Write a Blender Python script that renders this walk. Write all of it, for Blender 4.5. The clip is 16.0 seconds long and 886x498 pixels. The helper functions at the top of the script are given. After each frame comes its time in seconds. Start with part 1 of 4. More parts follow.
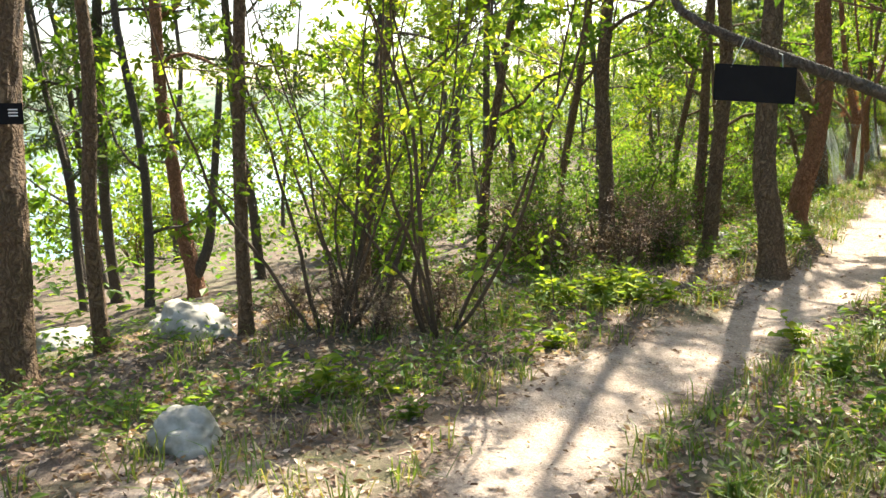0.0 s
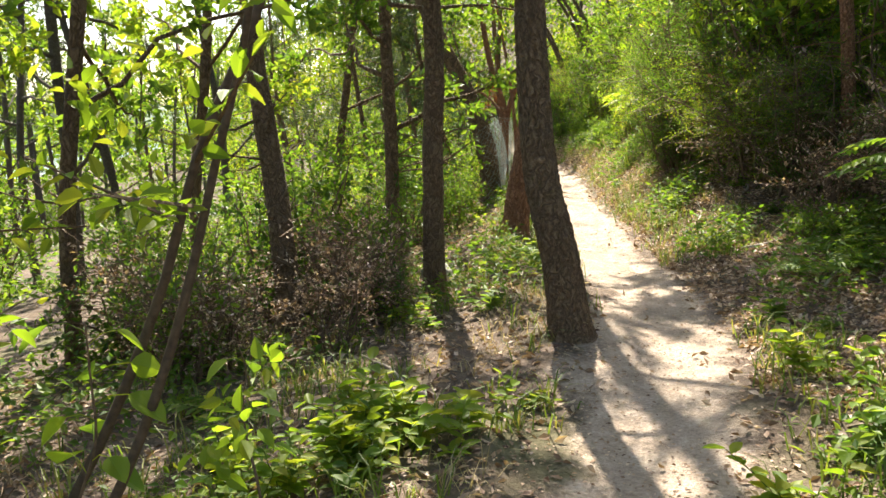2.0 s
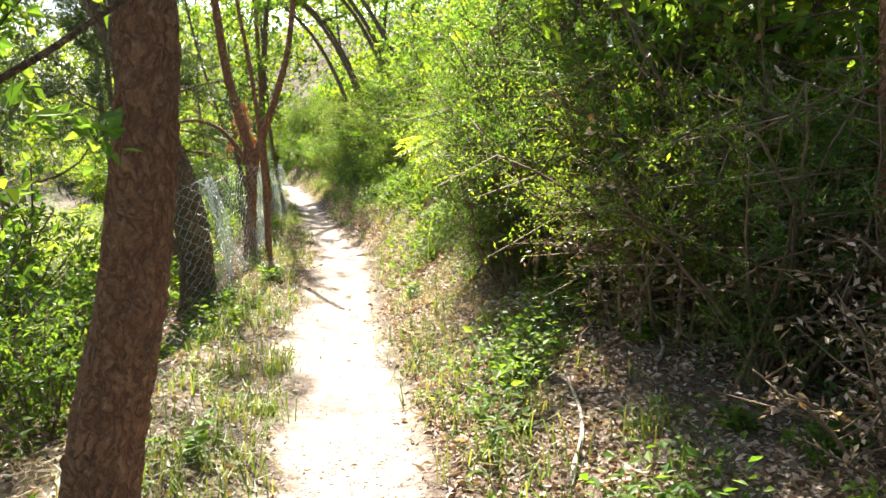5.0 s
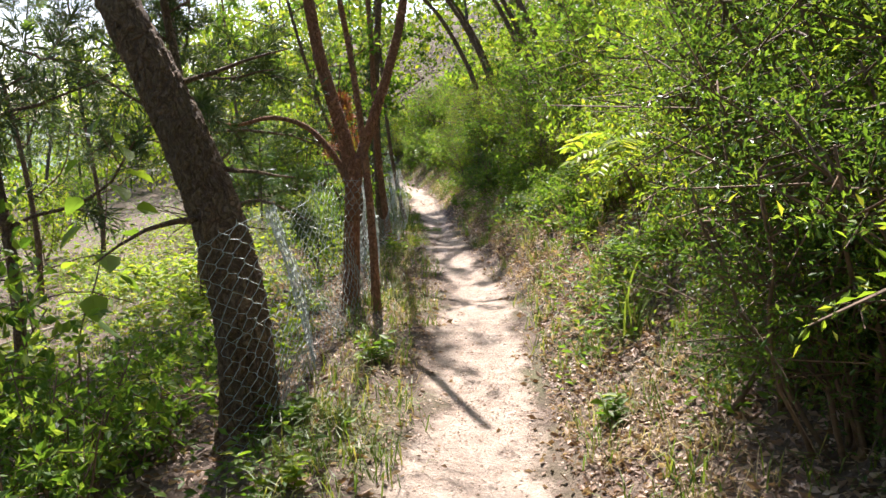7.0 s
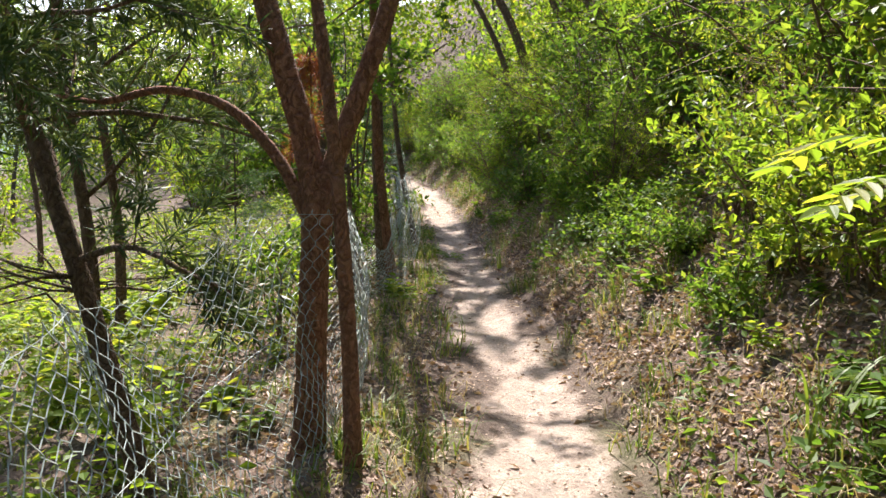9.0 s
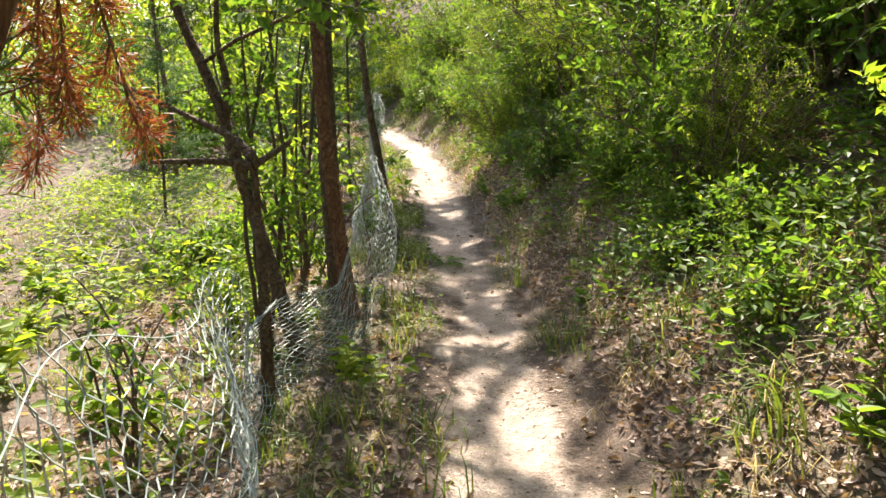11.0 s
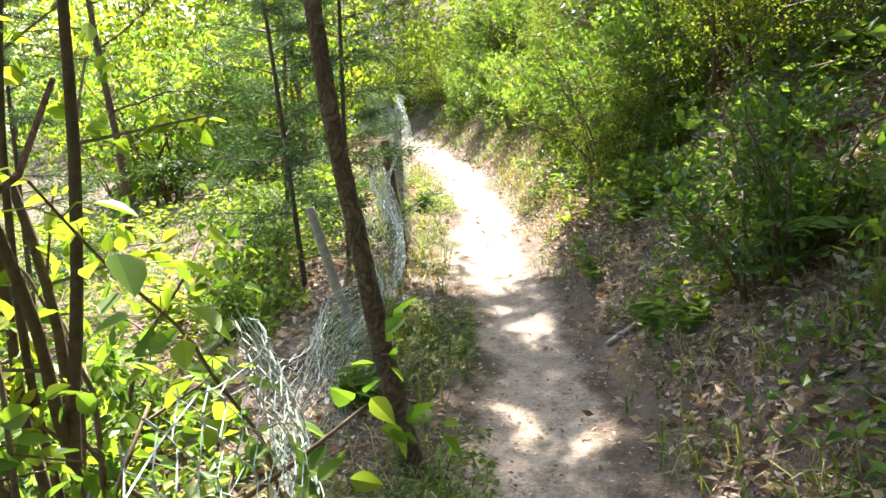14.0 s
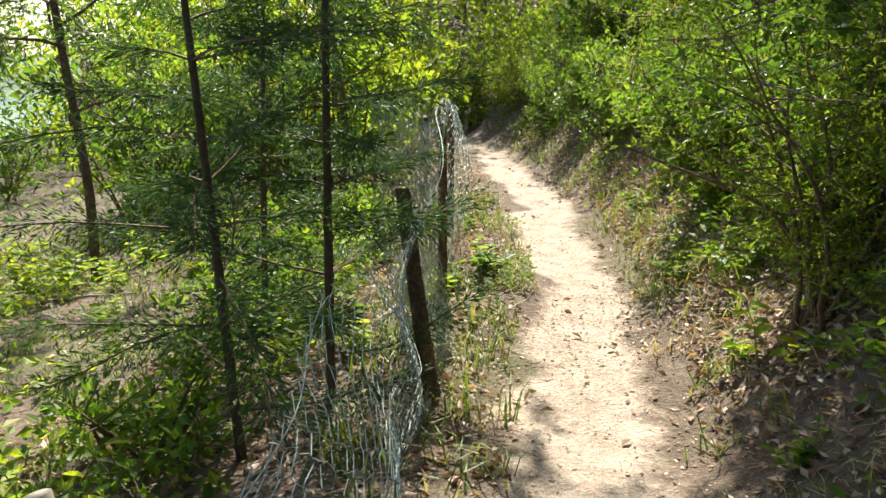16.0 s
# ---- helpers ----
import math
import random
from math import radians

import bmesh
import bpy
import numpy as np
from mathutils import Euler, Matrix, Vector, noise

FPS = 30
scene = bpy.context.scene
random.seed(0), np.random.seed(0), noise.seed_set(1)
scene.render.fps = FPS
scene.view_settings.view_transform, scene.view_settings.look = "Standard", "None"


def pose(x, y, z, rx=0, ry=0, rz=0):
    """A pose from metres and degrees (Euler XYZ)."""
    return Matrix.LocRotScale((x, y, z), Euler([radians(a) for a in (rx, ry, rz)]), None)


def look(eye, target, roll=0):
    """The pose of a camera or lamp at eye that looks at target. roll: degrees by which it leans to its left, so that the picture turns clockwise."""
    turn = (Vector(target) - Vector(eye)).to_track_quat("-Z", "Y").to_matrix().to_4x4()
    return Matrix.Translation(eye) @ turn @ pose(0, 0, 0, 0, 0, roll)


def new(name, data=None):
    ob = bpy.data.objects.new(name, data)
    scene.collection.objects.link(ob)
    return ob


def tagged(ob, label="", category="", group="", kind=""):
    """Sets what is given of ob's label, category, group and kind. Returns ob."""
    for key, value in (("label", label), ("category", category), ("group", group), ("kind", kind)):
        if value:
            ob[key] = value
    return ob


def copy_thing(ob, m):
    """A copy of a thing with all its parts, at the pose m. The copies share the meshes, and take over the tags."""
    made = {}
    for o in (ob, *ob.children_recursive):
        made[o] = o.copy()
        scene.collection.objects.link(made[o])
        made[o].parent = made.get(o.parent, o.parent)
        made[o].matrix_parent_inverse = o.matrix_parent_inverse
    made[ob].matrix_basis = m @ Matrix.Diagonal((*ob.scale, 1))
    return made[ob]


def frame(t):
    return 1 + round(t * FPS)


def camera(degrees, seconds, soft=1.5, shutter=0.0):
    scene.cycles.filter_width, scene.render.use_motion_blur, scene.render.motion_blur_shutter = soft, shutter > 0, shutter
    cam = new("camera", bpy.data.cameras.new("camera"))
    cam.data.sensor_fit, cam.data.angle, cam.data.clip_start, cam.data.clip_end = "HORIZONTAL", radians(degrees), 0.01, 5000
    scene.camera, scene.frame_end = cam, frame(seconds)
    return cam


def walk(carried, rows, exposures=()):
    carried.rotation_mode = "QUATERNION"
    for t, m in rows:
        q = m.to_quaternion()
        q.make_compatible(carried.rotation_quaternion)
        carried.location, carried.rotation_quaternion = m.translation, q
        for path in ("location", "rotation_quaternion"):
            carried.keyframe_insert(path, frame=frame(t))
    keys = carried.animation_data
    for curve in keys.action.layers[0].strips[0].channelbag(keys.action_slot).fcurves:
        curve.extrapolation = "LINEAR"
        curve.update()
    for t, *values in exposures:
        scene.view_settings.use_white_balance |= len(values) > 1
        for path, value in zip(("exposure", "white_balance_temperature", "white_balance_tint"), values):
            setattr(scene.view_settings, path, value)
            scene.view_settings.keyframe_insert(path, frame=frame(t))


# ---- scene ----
PATH = [
    (0, 2.072, -5.883, 1.419, 79.86, 0.07, 37.65),
    (0.5, 1.572, -5.321, 1.344, 79.32, -0.63, 30.87),
    (1, 1.14, -4.703, 1.322, 79.7, 0.59, 24.56),
    (1.5, 0.683, -4.026, 1.247, 79.9, 0.62, 16.45),
    (2, 0.358, -3.28, 1.224, 80.21, 1.94, 10.28),
    (2.5, 0.208, -2.466, 1.204, 80.03, 0.76, 0.51),
    (3, 0.214, -1.691, 1.272, 79.75, 0.02, -4.1),
    (3.5, 0.321, -0.933, 1.353, 80.82, -1.27, -6.23),
    (3.7, 0.363, -0.63, 1.386, 81.26, -1.79, -7.09),
    (4.7, 0.62, 0.92, 1.38, 82.0, -0.8, -3.8),
    (5.8, 0.527, 2.413, 1.278, 82.51, 0.12, 0.4),
    (6, 0.507, 2.699, 1.313, 82.2, 0.3, 1.11),
    (6.5, 0.455, 3.414, 1.399, 81.41, 0.74, 2.86),
    (7, 0.323, 4.076, 1.411, 81.55, 1, 6.26),
    (7.5, 0.221, 4.805, 1.384, 81.37, 0.51, 7.84),
    (8, 0.102, 5.565, 1.392, 81.46, -0.26, 7.34),
    (8.5, -0.035, 6.306, 1.38, 81.45, -0.44, 6.76),
    (8.7, -0.076, 6.594, 1.388, 81.38, -0.48, 7.23),
    (10.8, -0.418, 9.407, 1.431, 76.74, -0.29, 6.37),
    (11, -0.425, 9.652, 1.429, 76.82, 0.19, 6.83),
    (11.5, -0.444, 10.265, 1.423, 77.02, 1.38, 7.99),
    (12, -0.538, 10.886, 1.4, 77.03, 1.69, 8.85),
    (12.5, -0.653, 11.51, 1.369, 77.04, 1.57, 10.11),
    (13, -0.778, 12.164, 1.324, 77.94, 1.71, 10.28),
    (13.5, -0.886, 12.785, 1.279, 77.34, 1.93, 10.33),
    (14, -0.973, 13.463, 1.229, 77.34, 2.08, 10.09),
    (14.5, -1.049, 14.103, 1.216, 77.04, 1.24, 9.57),
    (15, -1.167, 14.757, 1.199, 76.84, 0.33, 10.09),
    (15.5, -1.286, 15.36, 1.2, 77.05, 1.13, 14.83),
    (16, -1.378, 16.013, 1.197, 77.09, 1.3, 16.02),
]
cam = camera(57.2, 16.0)
EXPOSURE = [(0, 2.1, 6750, 9), (1, 1.98, 6850, 10), (2.5, 1.98, 6850, 10), (3.5, 2.55, 6750, 10), (3.9, 2.5, 6700, 10), (5.8, 2.25, 6150, 15), (7, 1.62, 6150, 19), (8.7, 1.55, 6150, 19),
            (10.8, 2.0, 6600, 15), (12.5, 1.95, 6500, 11), (13.5, 2.35, 6400, 10), (14.4, 2.75, 6350, 12), (15.3, 2.15, 6350, 9), (16, 1.58, 6500, 7)]
walk(cam, [(t, pose(*p)) for t, *p in PATH], EXPOSURE)

# ---- world, sun, exposure ----
SUN_AZ, SUN_EL = 14.0, 50.0   # degrees to the left of +y, and above the horizon
world = bpy.data.worlds.new("sky")
scene.world = world
world.use_nodes = True
wn = world.node_tree.nodes
sky = wn.new("ShaderNodeTexSky")
sky.sky_type = "NISHITA"
sky.sun_disc = False
sky.sun_elevation = radians(SUN_EL)
sky.sun_rotation = radians(-SUN_AZ)
sky.dust_density = 2.0
wn["Background"].inputs[1].default_value = 0.095
world.node_tree.links.new(sky.outputs[0], wn["Background"].inputs[0])
sun_data = bpy.data.lights.new("sun", "SUN")
sun_data.energy, sun_data.angle, sun_data.color = 5.0, radians(0.6), (1.0, 0.94, 0.84)
sun = new("sun", sun_data)
sun_dir = Vector((-math.sin(radians(SUN_AZ)) * math.cos(radians(SUN_EL)), math.cos(radians(SUN_AZ)) * math.cos(radians(SUN_EL)), math.sin(radians(SUN_EL))))
sun.matrix_world = look((0, 0, 30), Vector((0, 0, 30)) - sun_dir)


# ---- materials ----
def ramp(nt, fac, stops):
    node = nt.nodes.new("ShaderNodeValToRGB")
    el = node.color_ramp.elements
    while len(el) < len(stops):
        el.new(0.5)
    for e, (p, c) in zip(el, stops):
        e.position, e.color = p, (*c, 1)
    nt.links.new(fac, node.inputs[0])
    return node.outputs[0]


def noise_tex(nt, vec, scale, detail=5.0, rough=0.6):
    node = nt.nodes.new("ShaderNodeTexNoise")
    node.inputs["Scale"].default_value, node.inputs["Detail"].default_value, node.inputs["Roughness"].default_value = scale, detail, rough
    nt.links.new(vec, node.inputs["Vector"])
    return node.outputs[0]


def mixc(nt, fac, a, b, mode="MIX"):
    node = nt.nodes.new("ShaderNodeMix")
    node.data_type, node.blend_type = "RGBA", mode
    for sock, v in ((node.inputs[0], fac), (node.inputs[6], a), (node.inputs[7], b)):
        if isinstance(v, (int, float)):
            sock.default_value = v
        elif isinstance(v, tuple):
            sock.default_value = (*v, 1)
        else:
            nt.links.new(v, sock)
    return node.outputs[2]


def bump(nt, height, strength, dist, shader):
    node = nt.nodes.new("ShaderNodeBump")
    node.inputs["Strength"].default_value, node.inputs["Distance"].default_value = strength, dist
    nt.links.new(height, node.inputs["Height"])
    nt.links.new(node.outputs[0], shader.inputs["Normal"])


def material(name, rough=0.8):
    m = bpy.data.materials.new(name)
    m.use_nodes = True
    nt = m.node_tree
    sh = nt.nodes["Principled BSDF"]
    sh.inputs["Roughness"].default_value = rough
    sh.inputs["Specular IOR Level"].default_value = 0.3
    co = nt.nodes.new("ShaderNodeTexCoord").outputs["Object"]
    return m, nt, sh, co


def leaf_material(name, a, b, c, through_light, rough=0.5, spec=0.3):
    """Leaves of colours a to c that let part of the light through."""
    m, nt, sh, co = material(name, rough)
    sh.inputs["Specular IOR Level"].default_value = spec
    geo = nt.nodes.new("ShaderNodeNewGeometry")
    col = ramp(nt, geo.outputs["Random Per Island"], [(0.0, a), (0.55, b), (1.0, c)])
    col = mixc(nt, noise_tex(nt, co, 2.3, 2), col, mixc(nt, 0.5, col, (0.5, 0.5, 0.5), "MULTIPLY"))
    nt.links.new(col, sh.inputs["Base Color"])
    tr = nt.nodes.new("ShaderNodeBsdfTranslucent")
    nt.links.new(mixc(nt, 1.0, col, (1.6, 1.5, 0.7), "MULTIPLY"), tr.inputs[0])
    mx = nt.nodes.new("ShaderNodeMixShader")
    mx.inputs[0].default_value = through_light
    nt.links.new(sh.outputs[0], mx.inputs[1])
    nt.links.new(tr.outputs[0], mx.inputs[2])
    nt.links.new(mx.outputs[0], nt.nodes["Material Output"].inputs[0])
    return m


def bark_material(name, dark, mid, light, scale=1.0):
    """Scaly bark: long irregular plates with dark cracks between them."""
    m, nt, sh, co = material(name, 0.9)
    bend = nt.nodes.new("ShaderNodeTexNoise")
    bend.inputs["Scale"].default_value, bend.inputs["Detail"].default_value = 9.0, 4.0
    nt.links.new(co, bend.inputs["Vector"])
    warp = mixc(nt, 0.09, co, bend.outputs[1], "LINEAR_LIGHT")
    mp = nt.nodes.new("ShaderNodeMapping")
    mp.inputs["Scale"].default_value = (30 * scale, 30 * scale, 9 * scale)
    nt.links.new(warp, mp.inputs[0])
    vor = nt.nodes.new("ShaderNodeTexVoronoi")
    vor.feature = "DISTANCE_TO_EDGE"
    vor.inputs["Scale"].default_value = 1.0
    nt.links.new(mp.outputs[0], vor.inputs["Vector"])
    crack = ramp(nt, vor.outputs["Distance"], [(0.02, (0, 0, 0)), (0.22, (1, 1, 1))])
    fine = noise_tex(nt, mp.outputs[0], 2.3, 9, 0.8)
    col = ramp(nt, fine, [(0.3, dark), (0.5, mid), (0.72, light)])
    col = mixc(nt, crack, mixc(nt, 0.5, col, (0.3, 0.25, 0.22), "MULTIPLY"), col)
    patch = ramp(nt, noise_tex(nt, co, 3.1, 5), [(0.55, (0, 0, 0)), (0.75, (0.3, 0.3, 0.3))])
    col = mixc(nt, patch, col, (0.17, 0.17, 0.11))
    nt.links.new(col, sh.inputs["Base Color"])
    bump(nt, mixc(nt, 0.5, crack, fine), 1.0, 0.035, sh)
    return m


def plain_material(name, a, b, scale, rough=0.8, metal=0.0, rel=0.4):
    m, nt, sh, co = material(name, rough)
    f = noise_tex(nt, co, scale, 6, 0.65)
    nt.links.new(ramp(nt, f, [(0.3, a), (0.7, b)]), sh.inputs["Base Color"])
    sh.inputs["Metallic"].default_value = metal
    bump(nt, f, rel, 0.01, sh)
    return m


BARK = bark_material("bark_brown", (0.065, 0.04, 0.022), (0.19, 0.122, 0.068), (0.38, 0.265, 0.16))
BARK_RED = bark_material("bark_reddish_pine", (0.12, 0.050, 0.026), (0.33, 0.155, 0.08), (0.54, 0.31, 0.19))
BARK_GREY = bark_material("bark_grey", (0.07, 0.058, 0.045), (0.15, 0.125, 0.10), (0.27, 0.235, 0.19), 1.6)
TWIG = plain_material("twig_wood", (0.07, 0.045, 0.026), (0.19, 0.125, 0.075), 30)
DEAD = plain_material("dead_wood", (0.22, 0.18, 0.14), (0.42, 0.36, 0.29), 40)
# lighter, yellower copy of LEAF: sunlight put into the leaf colour
LEAF_SUN = leaf_material("leaf_sunlit_yellow_green", (0.13, 0.22, 0.02), (0.18, 0.28, 0.03), (0.30, 0.32, 0.04), 0.6)
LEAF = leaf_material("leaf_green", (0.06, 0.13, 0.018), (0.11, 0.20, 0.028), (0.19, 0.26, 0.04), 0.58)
# darker copy of LEAF: thicket shade put into the leaf colour
LEAF_SHADE = leaf_material("leaf_shaded_green", (0.04, 0.09, 0.018), (0.07, 0.14, 0.026), (0.12, 0.18, 0.035), 0.5, 0.4)
NEEDLE = leaf_material("needle_green", (0.05, 0.09, 0.03), (0.08, 0.13, 0.04), (0.14, 0.17, 0.06), 0.3)
CONIFER = leaf_material("conifer_dark_green", (0.03, 0.075, 0.035), (0.05, 0.105, 0.04), (0.09, 0.14, 0.05), 0.4)
NEEDLE_DEAD = leaf_material("needle_orange", (0.34, 0.11, 0.05), (0.42, 0.16, 0.07), (0.26, 0.10, 0.06), 0.35)
LITTER = leaf_material("fallen_leaf", (0.10, 0.055, 0.035), (0.33, 0.22, 0.15), (0.64, 0.50, 0.40), 0.2, 0.6)
GRASS = leaf_material("grass_blade", (0.07, 0.13, 0.02), (0.13, 0.20, 0.03), (0.30, 0.28, 0.09), 0.4)
STRAW = leaf_material("dry_grass", (0.25, 0.20, 0.10), (0.40, 0.32, 0.18), (0.50, 0.43, 0.27), 0.25, 0.8)
WIRE = plain_material("galvanised_wire", (0.19, 0.23, 0.2), (0.46, 0.5, 0.43), 22, 0.6, 0.1, 0.2)
SHRUB_BARK = plain_material("shrub_bark", (0.05, 0.033, 0.02), (0.12, 0.082, 0.05), 45)
STONE = plain_material("pale_stone", (0.20, 0.19, 0.15), (0.42, 0.40, 0.34), 9, 0.9, 0, 0.8)
BLACK = plain_material("black_paint", (0.004, 0.004, 0.005), (0.008, 0.008, 0.009), 12, 0.95)
WHITE = plain_material("white_paint", (0.7, 0.7, 0.68), (0.8, 0.8, 0.78), 20, 0.6)

GROUND, nt, sh, co = material("forest_soil", 0.95)
mask = nt.nodes.new("ShaderNodeAttribute")
mask.attribute_name = "trodden"
big, mid_n, fine = noise_tex(nt, co, 0.9, 4), noise_tex(nt, co, 7, 6, 0.7), noise_tex(nt, co, 60, 4, 0.7)
dirt = ramp(nt, mixc(nt, 0.5, mid_n, fine), [(0.32, (0.19, 0.14, 0.102)), (0.5, (0.355, 0.28, 0.215)), (0.68, (0.53, 0.445, 0.355))])
soil = ramp(nt, mixc(nt, 0.5, mid_n, fine), [(0.3, (0.045, 0.032, 0.022)), (0.5, (0.12, 0.087, 0.062)), (0.7, (0.24, 0.18, 0.132))])
soil = mixc(nt, ramp(nt, big, [(0.5, (0, 0, 0)), (0.68, (0.6, 0.6, 0.6))]), soil, (0.10, 0.115, 0.04))
edge = mixc(nt, 0.6, mixc(nt, 0.55, mask.outputs["Color"], mid_n, "LINEAR_LIGHT"), noise_tex(nt, co, 2.2, 6, 0.7), "OVERLAY")
col = mixc(nt, ramp(nt, edge, [(0.3, (0, 0, 0)), (0.75, (1, 1, 1))]), soil, dirt)
nt.links.new(col, sh.inputs["Base Color"])
bump(nt, mixc(nt, 0.4, mid_n, fine), 0.9, 0.05, sh)

WATER, nt, sh, co = material("lake_water", 0.12)
sh.inputs["Base Color"].default_value = (0.10, 0.16, 0.17, 1)
bump(nt, noise_tex(nt, co, 1.5, 4), 0.3, 0.05, sh)

HILL, nt, sh, co = material("far_woods", 0.95)
nt.links.new(ramp(nt, noise_tex(nt, co, 0.12, 8, 0.75), [(0.35, (0.05, 0.08, 0.05)), (0.65, (0.16, 0.20, 0.13))]), sh.inputs["Base Color"])

# ---- the lie of the land ----
LINE_Y = np.array([-30, -9, -6, -4.5, -3.5, -2.7, -1.85, -0.6, 0.4, 1.6, 2.8, 3.6, 4.6, 6, 7.3, 8.5, 10, 11.2, 12.2, 13.5, 15.1, 16.2, 17.5, 18.6, 19.7, 21.4, 23, 24.7, 28, 34, 60])
LINE_X = np.array([14, 3.6, 2.2, 1.15, 0.45, 0.32, 0.38, 0.5, 0.68, 0.74, 0.56, 0.45, 0.34, 0.22, 0.06, 0.0, -0.06, -0.2, -0.42, -0.68, -0.95, -1.13, -1.38, -1.62, -1.79, -2.15, -2.55, -3.1, -4.4, -7.5, -30])


def ss(a, b, v):
    t = np.clip((np.asarray(v, float) - a) / (b - a), 0, 1)
    return t * t * (3 - 2 * t)


def trail(y):
    """The trail's middle, as x, smoothed."""
    y = np.asarray(y, float)
    return sum(np.interp(y + o, LINE_Y, LINE_X) for o in (-0.6, -0.2, 0.2, 0.6)) / 4


def rough_land(x, y):
    return (np.sin(x * 1.7 + 1.3 * np.sin(y * 0.9)) * np.sin(y * 1.3 + 0.7 * np.sin(x * 1.1)) * 0.05
            + np.sin(x * 5.1 + y * 2.3) * np.sin(y * 4.7 - x * 1.9) * 0.02 + np.sin(x * 13 + y * 7) * np.sin(y * 11 - x * 5) * 0.006)


def land(x, y):
    """Height of the ground at x, y: bank on the right of the trail, slope down to the water on its left."""
    x, y = np.asarray(x, float), np.asarray(y, float)
    d = x - trail(y)
    steep = ss(3.0, 11.0, y)
    r = np.maximum(d - 0.36, 0)
    right = (0.10 + 0.75 * steep) * np.minimum(r, 1.2) + (0.1 + 0.42 * steep) * np.clip(r - 1.2, 0, 12) + 0.15 * np.clip(r - 13.2, 0, 60)
    berm = 0.12 * np.exp(-((d + 0.85) / 0.3) ** 2) * ss(0.5, 2.5, y)
    q = np.maximum(-d - 0.5, 0)
    late = ss(3.0, 8.0, y)
    left = -(0.05 + 0.10 * late) * np.minimum(q, 2.5) - 0.17 * np.clip(q - 2.5, 0, 40)
    flat = np.exp(-(d / 0.5) ** 2)
    hollow = -0.03 * np.exp(-(d / 0.22) ** 2)
    return right + left + berm + hollow + rough_land(x, y) * (1 - 0.45 * flat)


# ---- helpers for meshes ----
def make_mesh(name, V, F, mat, smooth=False):
    me = bpy.data.meshes.new(name)
    me.from_pydata(np.asarray(V, float).tolist(), [], [list(map(int, f)) for f in F])
    me.materials.append(mat)
    if smooth:
        me.polygons.foreach_set("use_smooth", [True] * len(me.polygons))
    me.update()
    return me


def part(name, VF, mat, parent=None, label="", smooth=False, kind=""):
    ob = new(name, make_mesh(name, *VF, mat, smooth))
    if parent is not None:
        ob.parent = parent
    return tagged(ob, label, kind=kind)


def thing(name, at, label, category, group="", kind=""):
    ob = new(name)
    ob.empty_display_size = 0.1
    ob.location = at
    return tagged(ob, label, category, group, kind)


def join(*pairs):
    V, F, n = [], [], 0
    for v, f in pairs:
        if len(v):
            V.append(np.asarray(v, float))
            F += [tuple(i + n for i in q) for q in f]
            n += len(v)
    return (np.concatenate(V) if V else np.zeros((0, 3))), F


def spline(points, n):
    """A smooth run of n points through the given ones."""
    P = np.asarray(points, float)
    t = np.linspace(0, len(P) - 1, n)
    i = np.clip(t.astype(int), 0, len(P) - 2)
    f = (t - i)[:, None]
    p0, p1, p2, p3 = P[np.maximum(i - 1, 0)], P[i], P[i + 1], P[np.minimum(i + 2, len(P) - 1)]
    return 0.5 * (2 * p1 + (p2 - p0) * f + (2 * p0 - 5 * p1 + 4 * p2 - p3) * f**2 + (3 * p1 - p0 - 3 * p2 + p3) * f**3)


def tube(P, radii, sides=8, bumpy=0.0, seed=0, cap=True):
    """A tube along the points P; bumpy raises bark plates on it, as a share of the radius."""
    P = np.asarray(P, float)
    n = len(P)
    radii = np.broadcast_to(np.asarray(radii, float), (n,))
    T = np.gradient(P, axis=0)
    T /= np.linalg.norm(T, axis=1, keepdims=True) + 1e-9
    ref = np.array([1.0, 0, 0]) if abs(T[0, 0]) < 0.8 else np.array([0, 1.0, 0])
    A = np.cross(T, ref)
    A /= np.linalg.norm(A, axis=1, keepdims=True) + 1e-9
    B = np.cross(T, A)
    a = np.arange(sides) * 2 * np.pi / sides
    k = np.ones((n, sides))
    if bumpy:
        s = np.concatenate([[0], np.cumsum(np.linalg.norm(np.diff(P, axis=0), axis=1))])[:, None]
        aa = a[None]
        w = np.sin(aa * 3 + s * 4 + seed) * 0.5 + np.sin(aa * 2 - s * 2.6 + seed * 2) * 0.5
        plates = np.abs(np.sin(aa * 7 + 2.2 * np.sin(s * 9 + seed) + np.sin(aa * 3 + s * 17))) ** 0.6 * np.abs(np.sin(s * 21 + 3 * np.sin(aa * 4 + seed) + np.sin(aa * 9 + s * 6))) ** 0.35
        k = 1 + bumpy * (0.5 * w + 1.5 * (plates - 0.6)) + bumpy * 0.35 * np.random.default_rng(seed).normal(size=(n, sides))
    V = P[:, None] + (radii[:, None] * k)[..., None] * (np.cos(a)[None, :, None] * A[:, None] + np.sin(a)[None, :, None] * B[:, None])
    V = V.reshape(-1, 3)
    F = []
    for i in range(n - 1):
        for j in range(sides):
            j2 = (j + 1) % sides
            F.append((i * sides + j, i * sides + j2, (i + 1) * sides + j2, (i + 1) * sides + j))
    if cap:
        F.append(tuple(range(sides - 1, -1, -1)))
        F.append(tuple((n - 1) * sides + j for j in range(sides)))
    return V, F


def unit(v):
    return v / (np.linalg.norm(v, axis=-1, keepdims=True) + 1e-9)


